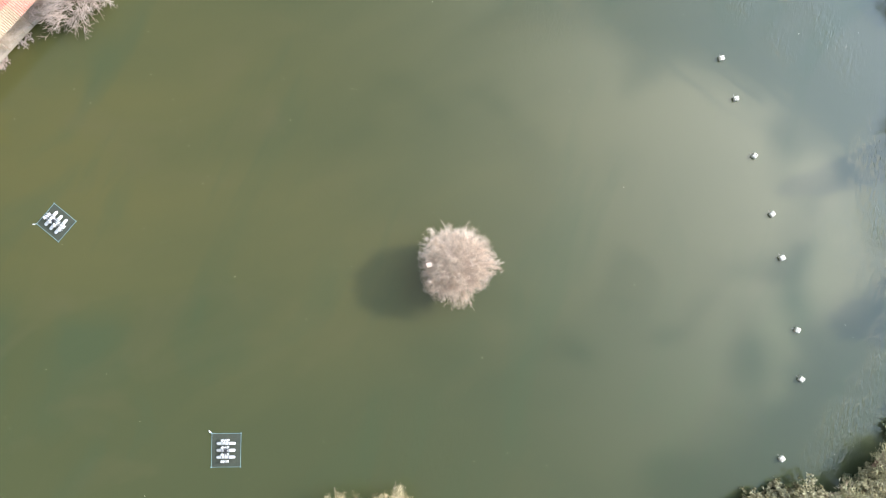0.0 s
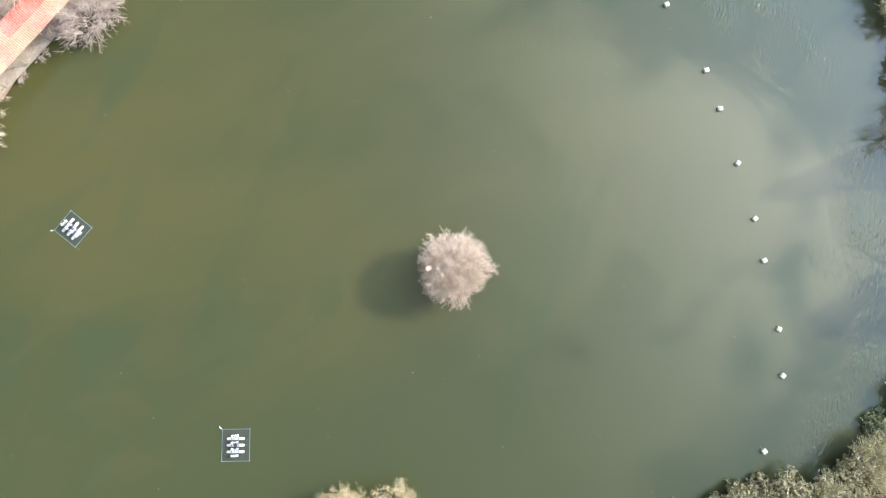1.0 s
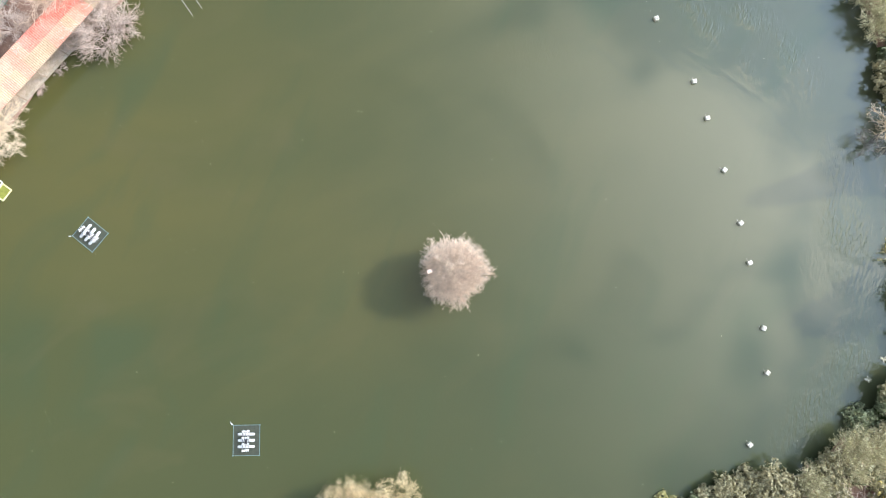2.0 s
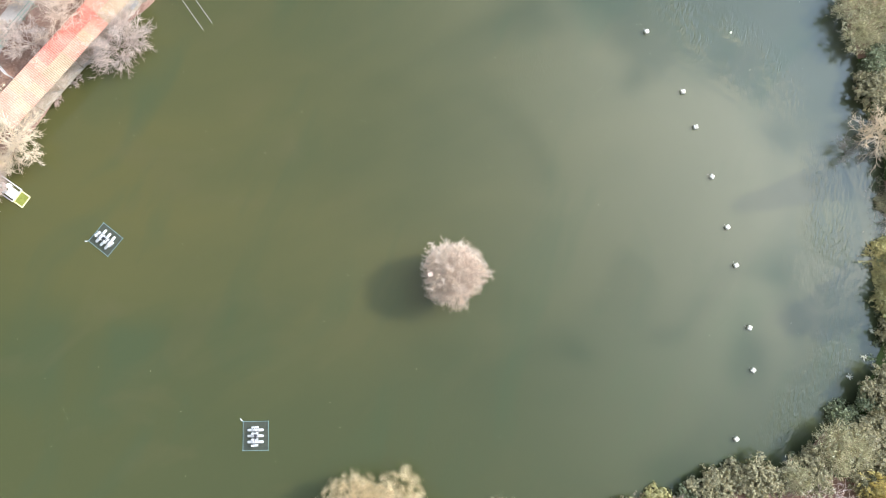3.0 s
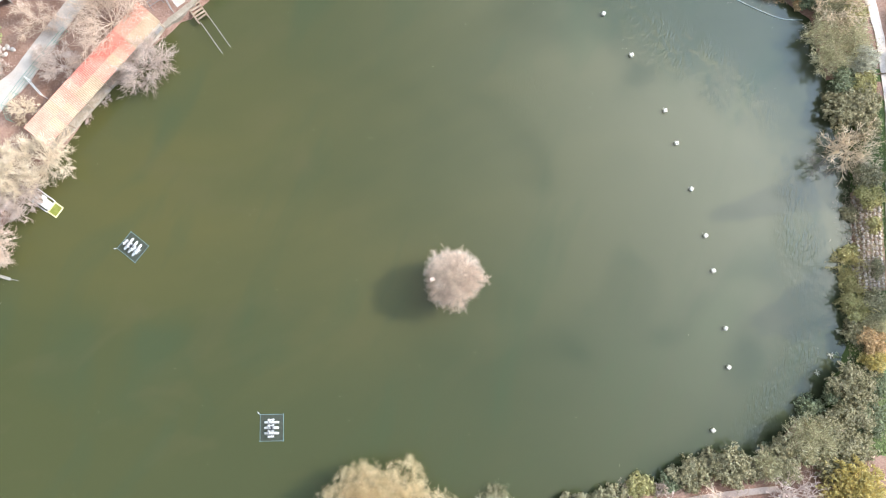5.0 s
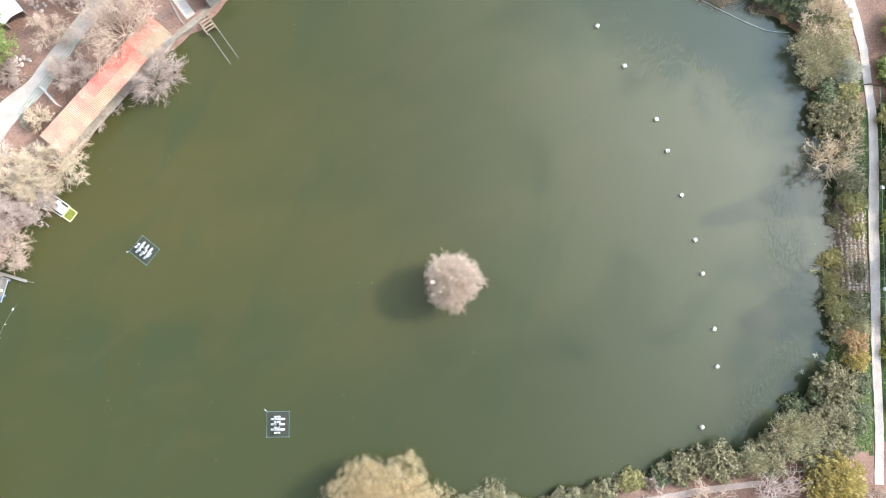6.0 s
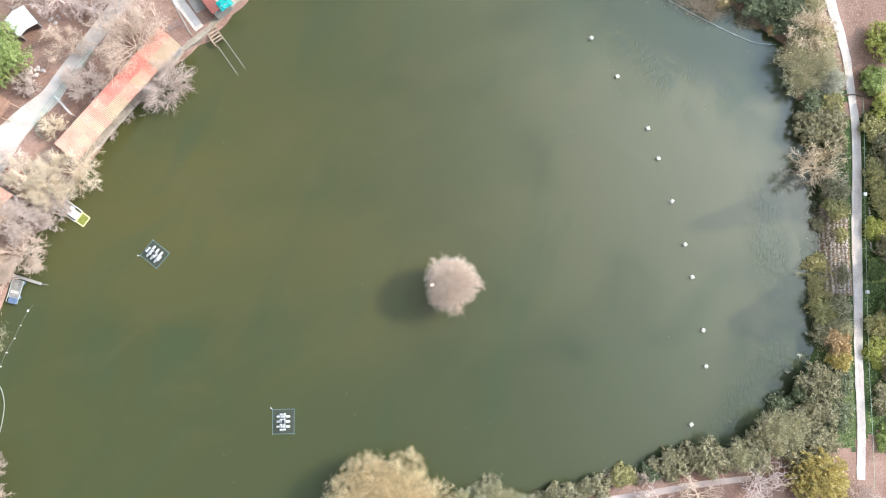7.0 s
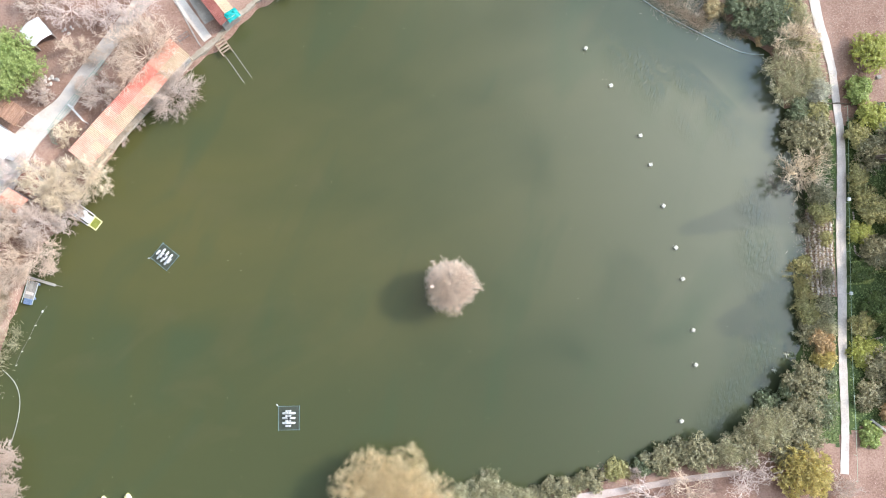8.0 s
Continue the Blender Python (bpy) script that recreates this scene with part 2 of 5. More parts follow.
LEAF_LIME = material("lime_leaves", (0.36, 0.38, 0.09), (0.55, 0.55, 0.18), 0.65, 0.8, 6.0, 0.0, island=0.3, thin=0.3)
LEAF_SILVER = material("silvery_leaves", (0.48, 0.48, 0.38), (0.70, 0.68, 0.56), 0.75, 0.8, 6.0, 0.0, island=0.3, thin=0.3)
LEAF_DULL = material("dull_yellowish_leaves", (0.34, 0.32, 0.13), (0.56, 0.51, 0.25), 0.7, 0.8, 6.0, 0.0, island=0.35, thin=0.3)
TWIG_GREY = material("grey_brown_twigs", (0.17, 0.155, 0.13), (0.31, 0.29, 0.25), 0.9, 2.0, 15.0, 0.0, island=0.3)
LEAF_YELLOW = material("yellow_leaves", (0.54, 0.46, 0.17), (0.76, 0.65, 0.31), 0.7, 0.8, 6.0, 0.0, island=0.3, thin=0.3)
LEAF_OCHRE = material("ochre_leaves", (0.42, 0.33, 0.17), (0.64, 0.53, 0.31), 0.8, 0.8, 6.0, 0.0, island=0.3, thin=0.3)
LEAF_RUST = material("rusty_leaves", (0.46, 0.31, 0.15), (0.64, 0.47, 0.27), 0.8, 0.8, 6.0, 0.0, island=0.3, thin=0.3)
REED = material("dry_reed", (0.42, 0.33, 0.24), (0.66, 0.56, 0.43), 0.9, 1.0, 8.0, 0.0, island=0.35)
LITTER = material("leaf_litter", (0.26, 0.175, 0.13), (0.44, 0.33, 0.265), 0.9, 0.5, 5.0, 0.0, island=0.3)
WHITE_PLASTIC = material("white_plastic", (0.60, 0.60, 0.58), (0.76, 0.76, 0.74), 0.45, 3.0, 20.0, 0.05, sheen=0.5)
TEAL_PIPE = material("teal_pipe", (0.13, 0.21, 0.205), (0.22, 0.31, 0.30), 0.8, 3.0, 20.0, 0.05, sheen=0.1)
GREY_METAL = material("grey_metal", (0.20, 0.21, 0.22), (0.36, 0.37, 0.38), 0.45, 4.0, 30.0, 0.1, metal=0.7)
BLACK_RUBBER = material("dark_motor", (0.02, 0.02, 0.025), (0.06, 0.06, 0.065), 0.6, 4.0, 30.0, 0.1)
CREAM_FLOAT = material("cream_float", (0.66, 0.62, 0.50), (0.82, 0.79, 0.68), 0.55, 3.0, 15.0, 0.1, per_object=0.08)
BOOM_SKIN = material("weathered_boom_hose", (0.34, 0.41, 0.39), (0.52, 0.58, 0.55), 0.6, 1.5, 12.0, 0.1)
BOOM_GREY = material("grey_blue_hose", (0.22, 0.23, 0.175), (0.35, 0.36, 0.28), 0.9, 1.5, 12.0, 0.1, sheen=0.05)
ROOF_RED = material("red_roof_paint", (0.66, 0.17, 0.12), (0.80, 0.36, 0.28), 0.7, 0.5, 6.0, 0.1, per_object=0.1)
ROOF_ORANGE = material("faded_orange_roof", (0.61, 0.26, 0.18), (0.75, 0.42, 0.31), 0.75, 0.5, 6.0, 0.1, per_object=0.1)
ROOF_TAN = material("tan_roof_sheet", (0.42, 0.30, 0.19), (0.58, 0.44, 0.30), 0.75, 0.5, 6.0, 0.1, per_object=0.08)
ROOF_MAROON = material("maroon_roof_sheet", (0.24, 0.075, 0.06), (0.38, 0.15, 0.12), 0.75, 0.7, 8.0, 0.1)
WHITE_ROOF = material("white_roof_sheet", (0.74, 0.74, 0.74), (0.88, 0.88, 0.87), 0.6, 0.6, 8.0, 0.05)
TARP_TEAL = material("teal_tarpaulin", (0.0, 0.25, 0.24), (0.02, 0.40, 0.36), 0.5, 2.0, 8.0, 0.3)
TARP_BLUE = material("blue_tarpaulin", (0.085, 0.13, 0.22), (0.18, 0.235, 0.34), 0.5, 2.0, 8.0, 0.3)
WOOD = material("weathered_timber", (0.26, 0.19, 0.13), (0.46, 0.36, 0.27), 0.9, 1.5, 14.0, 0.3, per_object=0.2)
BROWN_BOARD = material("brown_stained_boards", (0.30, 0.165, 0.105), (0.46, 0.28, 0.195), 0.85, 1.5, 14.0, 0.3, per_object=0.15)
WOOD_GREY = material("grey_timber", (0.25, 0.23, 0.20), (0.42, 0.39, 0.35), 0.9, 1.5, 14.0, 0.3, per_object=0.2)
GREEN_FENCE = material("green_fence_paint", (0.12, 0.30, 0.22), (0.24, 0.44, 0.34), 0.55, 2.0, 12.0, 0.05)
YELLOW_PAINT = material("yellow_paint", (0.66, 0.60, 0.27), (0.80, 0.74, 0.42), 0.5, 2.0, 12.0, 0.05)
WIRE_GREEN = material("pale_green_wire", (0.30, 0.42, 0.30), (0.48, 0.58, 0.46), 0.6, 2.0, 12.0, 0.05)
NET = material("dark_net", (0.045, 0.052, 0.038), (0.072, 0.080, 0.058), 0.9, 3.0, 40.0, 0.4)
POND_WEED = material("pond_weed", (0.16, 0.18, 0.03), (0.28, 0.29, 0.06), 0.8, 2.0, 12.0, 0.2)


# ---- mesh helpers ----
class Build:
    """Collects points and faces for one mesh."""

    def __init__(self):
        self.v, self.f = [], []

    def add(self, verts, faces):
        k = len(self.v)
        self.v += [tuple(p) for p in verts]
        self.f += [tuple(k + i for i in q) for q in faces]
        return self

    def box(self, c, s, turn=0.0, bevel=0.0):
        bm = bmesh.new()
        bmesh.ops.create_cube(bm, size=1.0, matrix=pose(*c, 0, 0, turn) @ Matrix.Diagonal((*s, 1)))
        if bevel:
            bmesh.ops.bevel(bm, geom=bm.edges[:], offset=bevel, segments=2, affect="EDGES", profile=0.6)
        bm.verts.index_update()
        self.add([v.co for v in bm.verts], [[v.index for v in f.verts] for f in bm.faces])
        bm.free()
        return self

    def tube(self, pts, r, sides=6, caps=True, taper=1.0):
        pts = [Vector(p) for p in pts]
        k, n = len(self.v), len(pts)
        for i, p in enumerate(pts):
            d = (pts[min(i + 1, n - 1)] - pts[max(i - 1, 0)]).normalized()
            a = d.orthogonal().normalized()
            if abs(d.z) < 0.95:
                a = d.cross(Vector((0, 0, 1))).normalized()
            b = d.cross(a)
            rr = r * (1 + (taper - 1) * i / (n - 1))
            for j in range(sides):
                w = 2 * math.pi * j / sides
                self.v.append(tuple(p + rr * (math.cos(w) * a + math.sin(w) * b)))
        for i in range(n - 1):
            for j in range(sides):
                q, s = k + i * sides, (j + 1) % sides
                self.f.append((q + j, q + s, q + sides + s, q + sides + j))
        if caps:
            self.f.append(tuple(k + j for j in reversed(range(sides))))
            self.f.append(tuple(k + (n - 1) * sides + j for j in range(sides)))
        return self

    def capsule(self, a, b, r, sides=12, flat=1.0):
        """A rounded pontoon from a to b."""
        a, b = Vector(a), Vector(b)
        d = (b - a).normalized()
        rings = [(a + d * r * (1 - math.cos(w)), r * math.sin(w)) for w in (0.15, 0.5, 0.9, 1.57)]
        rings += [(b - d * r * (1 - math.cos(w)), r * math.sin(w)) for w in (1.57, 0.9, 0.5, 0.15)]
        k = len(self.v)
        side = d.cross(Vector((0, 0, 1))).normalized()
        for c, rr in rings:
            for j in range(sides):
                w = 2 * math.pi * j / sides
                self.v.append(tuple(c + side * rr * math.cos(w) + Vector((0, 0, 1)) * rr * flat * math.sin(w)))
        for i in range(len(rings) - 1):
            for j in range(sides):
                s = (j + 1) % sides
                self.f.append((k + i * sides + j, k + i * sides + s, k + (i + 1) * sides + s, k + (i + 1) * sides + j))
        self.f.append(tuple(k + j for j in reversed(range(sides))))
        self.f.append(tuple(k + (len(rings) - 1) * sides + j for j in range(sides)))
        return self

    def mesh(self, name, smooth=False):
        me = bpy.data.meshes.new(name)
        me.from_pydata(self.v, [], self.f)
        if smooth:
            me.shade_smooth()
        else:
            me.shade_flat()
        return me


def array_mesh(name, verts, quads):
    """A mesh from arrays of points and of faces with four (or three) corners."""
    verts, quads = np.asarray(verts, np.float32), np.asarray(quads, np.int32)
    me = bpy.data.meshes.new(name)
    n, c = quads.shape
    me.vertices.add(len(verts))
    me.vertices.foreach_set("co", verts.ravel())
    me.loops.add(n * c)
    me.loops.foreach_set("vertex_index", quads.ravel())
    me.polygons.add(n)
    me.polygons.foreach_set("loop_start", np.arange(0, n * c, c, dtype=np.int32))
    me.polygons.foreach_set("loop_total", np.full(n, c, np.int32))
    me.update(calc_edges=True)
    me.validate()
    return me


def part(name, data, mat, parent=None, label=""):
    """One mesh object, under a thing or a part."""
    me = data.mesh(name) if isinstance(data, Build) else data
    if not me.materials:
        me.materials.append(mat)
    ob = new(name, me)
    if parent:
        ob.parent = parent
    if label:
        ob["label"] = label
    return ob


def thing(name, m, label, category, group="", kind=""):
    ob = new(name)
    ob.matrix_basis = m
    return tagged(ob, label, category, group, kind)


# ---- the lie of the land ----
SHORE = [(-20, 41), (-22.7, 39.8), (-25.6, 37.5), (-27.3, 34.9), (-29.1, 33.5), (-32.3, 31.2), (-34.7, 28.6), (-37.4, 26), (-39.9, 22.7), (-41.9, 19.8),
         (-44, 16.8), (-46.5, 13), (-49, 9.5), (-51, 6), (-52.5, 1), (-53.8, -4), (-54.4, -10), (-54, -15), (-53.5, -21), (-50, -26), (-30, -27), (-13, -24),
         (-9, -20.6), (-2, -20.8), (4.4, -21.9), (9.8, -21.5), (16, -20.2), (22.2, -18.8), (25, -17.3), (34, -15.4), (36.5, -13), (40.5, -10.3), (41.3, -7.5),
         (43, -6), (44.2, -2.4), (44.7, 2.4), (45, 7.4), (45.3, 12.4), (45.1, 17.4), (44.5, 22.5), (43.2, 27.7), (42, 33), (39.4, 35.5)]
SHORE = np.array(SHORE + [(36, 38), (33.5, 41), (30, 46), (15, 49), (-5, 48), (-16, 44)], float)


def shore_distance(x, y):
    """Metres from the waterline: positive on land."""
    p = np.stack([np.asarray(x, float).ravel(), np.asarray(y, float).ravel()], 1)
    best, inside = np.full(len(p), 1e9), np.zeros(len(p), bool)
    for a, b in zip(SHORE, np.roll(SHORE, -1, 0)):
        ab = b - a
        u = np.clip(((p - a) @ ab) / (ab @ ab), 0, 1)
        best = np.minimum(best, np.hypot(*(p - a - u[:, None] * ab).T))
        cross = (a[1] > p[:, 1]) != (b[1] > p[:, 1])
        with np.errstate(divide="ignore", invalid="ignore"):
            xs = a[0] + (p[:, 1] - a[1]) * (b[0] - a[0]) / (b[1] - a[1])
        inside ^= cross & (p[:, 0] < xs)
    return np.where(inside, -best, best)


def land_height(x, y):
    x, y = np.asarray(x, float), np.asarray(y, float)
    d = shore_distance(x, y) + 0.25 * np.sin(x.ravel() * 1.9 + 1.3 * np.sin(y.ravel() * 1.1)) * 0.8
    s = np.clip((d + 1.6) / 3.2, 0, 1)
    h = -1.5 + 2.2 * s * s * (3 - 2 * s) + 0.35 * np.clip(d / 10.0, 0, 1)
    far = np.clip((d - 4) / 30.0, 0, 1)
    h += far * 0.15 * np.sin(x.ravel() * 0.21 + 0.7) * np.sin(y.ravel() * 0.17)
    return h.reshape(x.shape)


def gz(x, y):
    return float(land_height(np.array([x]), np.array([y]))[0])


def ground():
    near = np.arange(-62, 62.01, 0.5)
    out = 62 + np.cumsum(0.8 * 1.32 ** np.arange(24))
    xs = np.concatenate([-out[::-1], near, out])
    near_y = np.arange(-34, 56.01, 0.5)
    ys = np.concatenate([-34 - np.cumsum(0.8 * 1.32 ** np.arange(24))[::-1], near_y, 56 + np.cumsum(0.8 * 1.32 ** np.arange(24))])
    gx, gy = np.meshgrid(xs, ys)
    h = land_height(gx, gy)
    n, k = len(xs), len(ys)
    idx = np.arange(n * k).reshape(k, n)
    quads = np.stack([idx[:-1, :-1], idx[:-1, 1:], idx[1:, 1:], idx[1:, :-1]], -1).reshape(-1, 4)
    me = array_mesh("ground", np.stack([gx, gy, h], -1).reshape(-1, 3), quads)
    me.materials.append(SOIL)
    me.materials.append(GRASS)
    # turf lies on the east bank and beyond the fence, bare earth elsewhere
    cx, cy = gx.ravel()[quads].mean(1), gy.ravel()[quads].mean(1)
    wob = 2.2 * np.sin(cx * 0.6 + 1.7 * np.sin(cy * 0.4)) + 1.6 * np.sin(cy * 0.9 + cx * 0.3)
    turf = ((cx > 44) & (cx < 75) & ~((cx < 48.5) & (cy > 2) & (cy < 13)) & (cy < 25.5 + wob * 0.6) & (cy > -14 + wob * 0.5)) | ((cx > 38) & (cx < 47.5) & (cy > -15.8 + wob * 0.6) & (cy < 26) & ~((cy > 2) & (cy < 13)))
    me.polygons.foreach_set("material_index", turf.astype(np.int32))
    me.shade_smooth()
    ob = new("ground", me)
    return tagged(ob, "brown bare earth with patches of turf round the pond", "ground", kind="structure")


def water():
    c = SHORE.mean(0)
    ring = [tuple(c + (p - c) * 1.06) + (0.0,) for p in SHORE]
    b = Build().add(ring, [tuple(range(len(ring)))])
    ob = part("water", b, WATER)
    return tagged(ob, "murky olive-green pond water with faint wind ripples", "water", kind="structure")


def ribbon(name, line, widths, mat, label, category, lift=0.05, thick=0.25, wobble=0.02, seed=1):
    """A strip of paving along a line, draped on the land."""
    r = np.random.default_rng(seed)
    pts = np.array(line, float)
    seg = np.hypot(*np.diff(pts, axis=0).T)
    at = np.concatenate([[0], np.cumsum(seg)])
    s = np.linspace(0, at[-1], max(3, int(at[-1] / 0.6)))
    x, y = np.interp(s, at, pts[:, 0]), np.interp(s, at, pts[:, 1])
    for _ in range(2):
        x[1:-1], y[1:-1] = (x[:-2] + 2 * x[1:-1] + x[2:]) / 4, (y[:-2] + 2 * y[1:-1] + y[2:]) / 4
    tx, ty = np.gradient(x), np.gradient(y)
    ln = np.hypot(tx, ty)
    nx, ny = -ty / ln, tx / ln
    w = np.interp(s, np.linspace(0, at[-1], len(widths)), widths) / 2
    wl, wr = w + r.normal(0, wobble, len(s)), w + r.normal(0, wobble, len(s))
    z = np.max([land_height(x + nx * k * w, y + ny * k * w) for k in (-1, 0, 1)], axis=0)
    z = np.maximum(z, 0.25) + lift
    z = np.convolve(np.pad(z, 3, mode="edge"), np.ones(7) / 7, "valid")
    rows = [(x + nx * wl, y + ny * wl, z - thick), (x + nx * wl, y + ny * wl, z), (x - nx * wr, y - ny * wr, z), (x - nx * wr, y - ny * wr, z - thick)]
    v = np.stack([np.stack(q, -1) for q in rows], 1).reshape(-1, 3)
    quads = [(4 * i + j, 4 * i + j + 1, 4 * i + j + 5, 4 * i + j + 4) for i in range(len(s) - 1) for j in range(3)]
    me = array_mesh(name, v, np.array(quads)[:, ::-1])
    me.shade_flat()
    ob = part(name, me, mat)
    return tagged(ob, label, category, kind="structure")


ground()
water()
ribbon("pavement", [(47.3, 44), (47.9, 40.1), (48.3, 37.1), (49.1, 34.1), (49.7, 30.4), (49.9, 26.7), (50.2, 22.3), (50.0, 17.2), (49.5, 10.8), (49.1, 2.4), (48.6, -5.8), (48.3, -13.9), (47.8, -19.1)],
       [1.35, 1.25, 1.0, 0.95, 1.1, 1.2, 1.2, 1.05, 1.0, 0.95, 1.0], FOOTPATH, "narrow pale concrete footpath behind the planted bank", "footpath")
ribbon("pavement", [(2, -24.2), (13.4, -22.1), (21.2, -20.95), (27.9, -19.75), (32.7, -19.15), (35.3, -18.9)], [1.0, 1.0, 0.9, 0.75, 0.6], PINK_WALK, "pinkish beige kerb walk along the south shrubs", "footpath", seed=3)
ribbon("pavement", [(-37.2, 45.5), (-33.5, 40.4), (-31.6, 37.8), (-29.7, 35.3)], [1.3, 1.2, 1.3, 1.2], CONCRETE, "bright concrete walk leading down to the jetty", "footpath", lift=0.06, seed=4)
ribbon("pavement", [(-35.2, 46.0), (-31.9, 41.3), (-29.6, 37.6)], [1.5, 1.5, 1.4], OLD_CONCRETE, "worn grey concrete slab beside the jetty walk", "footpath", lift=0.03, seed=8)
ribbon("pavement", [(-35.5, 43.5), (-39.2, 38.9), (-41.3, 36.0), (-43.5, 32.9), (-45.7, 29.6), (-47.6, 26.5), (-49.9, 24.6), (-52.2, 22.0), (-53.8, 19.2), (-56, 13)], [2.2, 2.0, 2.0, 2.0, 2.2, 2.6, 3.4, 3.4, 2.6], CONCRETE, "wide pale concrete path beside the enclosures", "footpath", lift=0.06, seed=5)
ribbon("pavement", [(-22.9, 41.2), (-26.6, 38.0), (-28.6, 35.4), (-32.9, 32.0), (-35.5, 29.2), (-38.3, 26.5), (-40.8, 23.2), (-42.8, 20.3), (-44.8, 17.6)], [0.6, 0.7, 0.6, 0.6], BANK_STONE,
       "rough stone edging along the pond bank", "quay", lift=0.02, thick=0.7, wobble=0.05, seed=6)


# ---- plants ----
def grow(start, way, length, radius, steps, rng, wander=0.25, lift=0.05):
    """Branches as wandering lines: arrays of points (n, steps + 1, 3) and radii (n, steps + 1)."""
    n = len(start)
    pts = np.empty((n, steps + 1, 3))
    pts[:, 0] = start
    d = way.copy()
    for i in range(steps):
        d = d + rng.normal(0, wander, (n, 3))
        d[:, 2] += lift
        d /= np.linalg.norm(d, axis=1)[:, None]
        pts[:, i + 1] = pts[:, i] + d * (length / steps)[:, None]
    rad = radius[:, None] * np.linspace(1, 0.45, steps + 1)[None]
    return pts, rad


def sprout(pts, rad, count, rng, spread, low=0.25):
    """Places, ways and radii for side branches of those branches."""
    n, s, _ = pts.shape
    which = np.repeat(np.arange(n), count)
    u = low + (1 - low) * rng.random(len(which))
    f = u * (s - 1)
    i = np.minimum(f.astype(int), s - 2)
    w = (f - i)[:, None]
    at = pts[which, i] * (1 - w) + pts[which, i + 1] * w
    d = pts[which, i + 1] - pts[which, i]
    d /= np.linalg.norm(d, axis=1)[:, None]
    d = d + rng.normal(0, spread, d.shape)
    d /= np.linalg.norm(d, axis=1)[:, None]
    return at, d, rad[which, i]


def tubes(name, sets, sides=3):
    """One mesh of tapered stems from sets of (points, radii)."""
    vs, qs, k = [], [], 0
    for pts, rad in sets:
        n, s, _ = pts.shape
        d = np.gradient(pts, axis=1)
        d /= np.linalg.norm(d, axis=2)[..., None] + 1e-9
        ref = np.where(np.abs(d[..., 2:3]) > 0.9, np.array([1.0, 0, 0]), np.array([0, 0, 1.0]))
        a = np.cross(d, ref)
        a /= np.linalg.norm(a, axis=2)[..., None] + 1e-9
        b = np.cross(d, a)
        w = 2 * np.pi * np.arange(sides) / sides
        ring = pts[:, :, None] + rad[:, :, None, None] * (np.cos(w)[:, None] * a[:, :, None] + np.sin(w)[:, None] * b[:, :, None])
        vs.append(ring.reshape(-1, 3))
        idx = np.arange(n * s * sides).reshape(n, s, sides) + k
        nxt = np.roll(idx, -1, 2)
        qs.append(np.stack([idx[:, :-1], nxt[:, :-1], nxt[:, 1:], idx[:, 1:]], -1).reshape(-1, 4))
        k += n * s * sides
    return array_mesh(name, np.concatenate(vs), np.concatenate(qs))


def unit(rng, n, up=0.0):
    d = rng.normal(0, 1, (n, 3))
    d[:, 2] = d[:, 2] + up
    return d / np.linalg.norm(d, axis=1)[:, None]


def leaves(name, at, normal, size, rng, long=1.6, along=None):
    """Small pointed leaves, folded along the middle, at those places."""
    n = len(at)
    t = np.cross(normal, unit(rng, n)) if along is None else along + rng.normal(0, 0.35, (n, 3))
    if along is not None:
        normal = np.cross(t, unit(rng, n))
        normal /= np.linalg.norm(normal, axis=1)[:, None] + 1e-9
    t /= np.linalg.norm(t, axis=1)[:, None] + 1e-9
    s = np.cross(normal, t)
    k = (size * (0.6 + 0.8 * rng.random(n)))[:, None]
    tip, tail = at + t * k * long * 0.5, at - t * k * long * 0.5
    left, right = at + s * k * 0.5 - normal * k * 0.15, at - s * k * 0.5 - normal * k * 0.15
    v = np.stack([tail, left, tip, right], 1).reshape(-1, 3)
    i = np.arange(n)[:, None] * 4
    tri = np.concatenate([i + [0, 1, 2], i + [0, 2, 3]], 0)
    return array_mesh(name, v, tri)


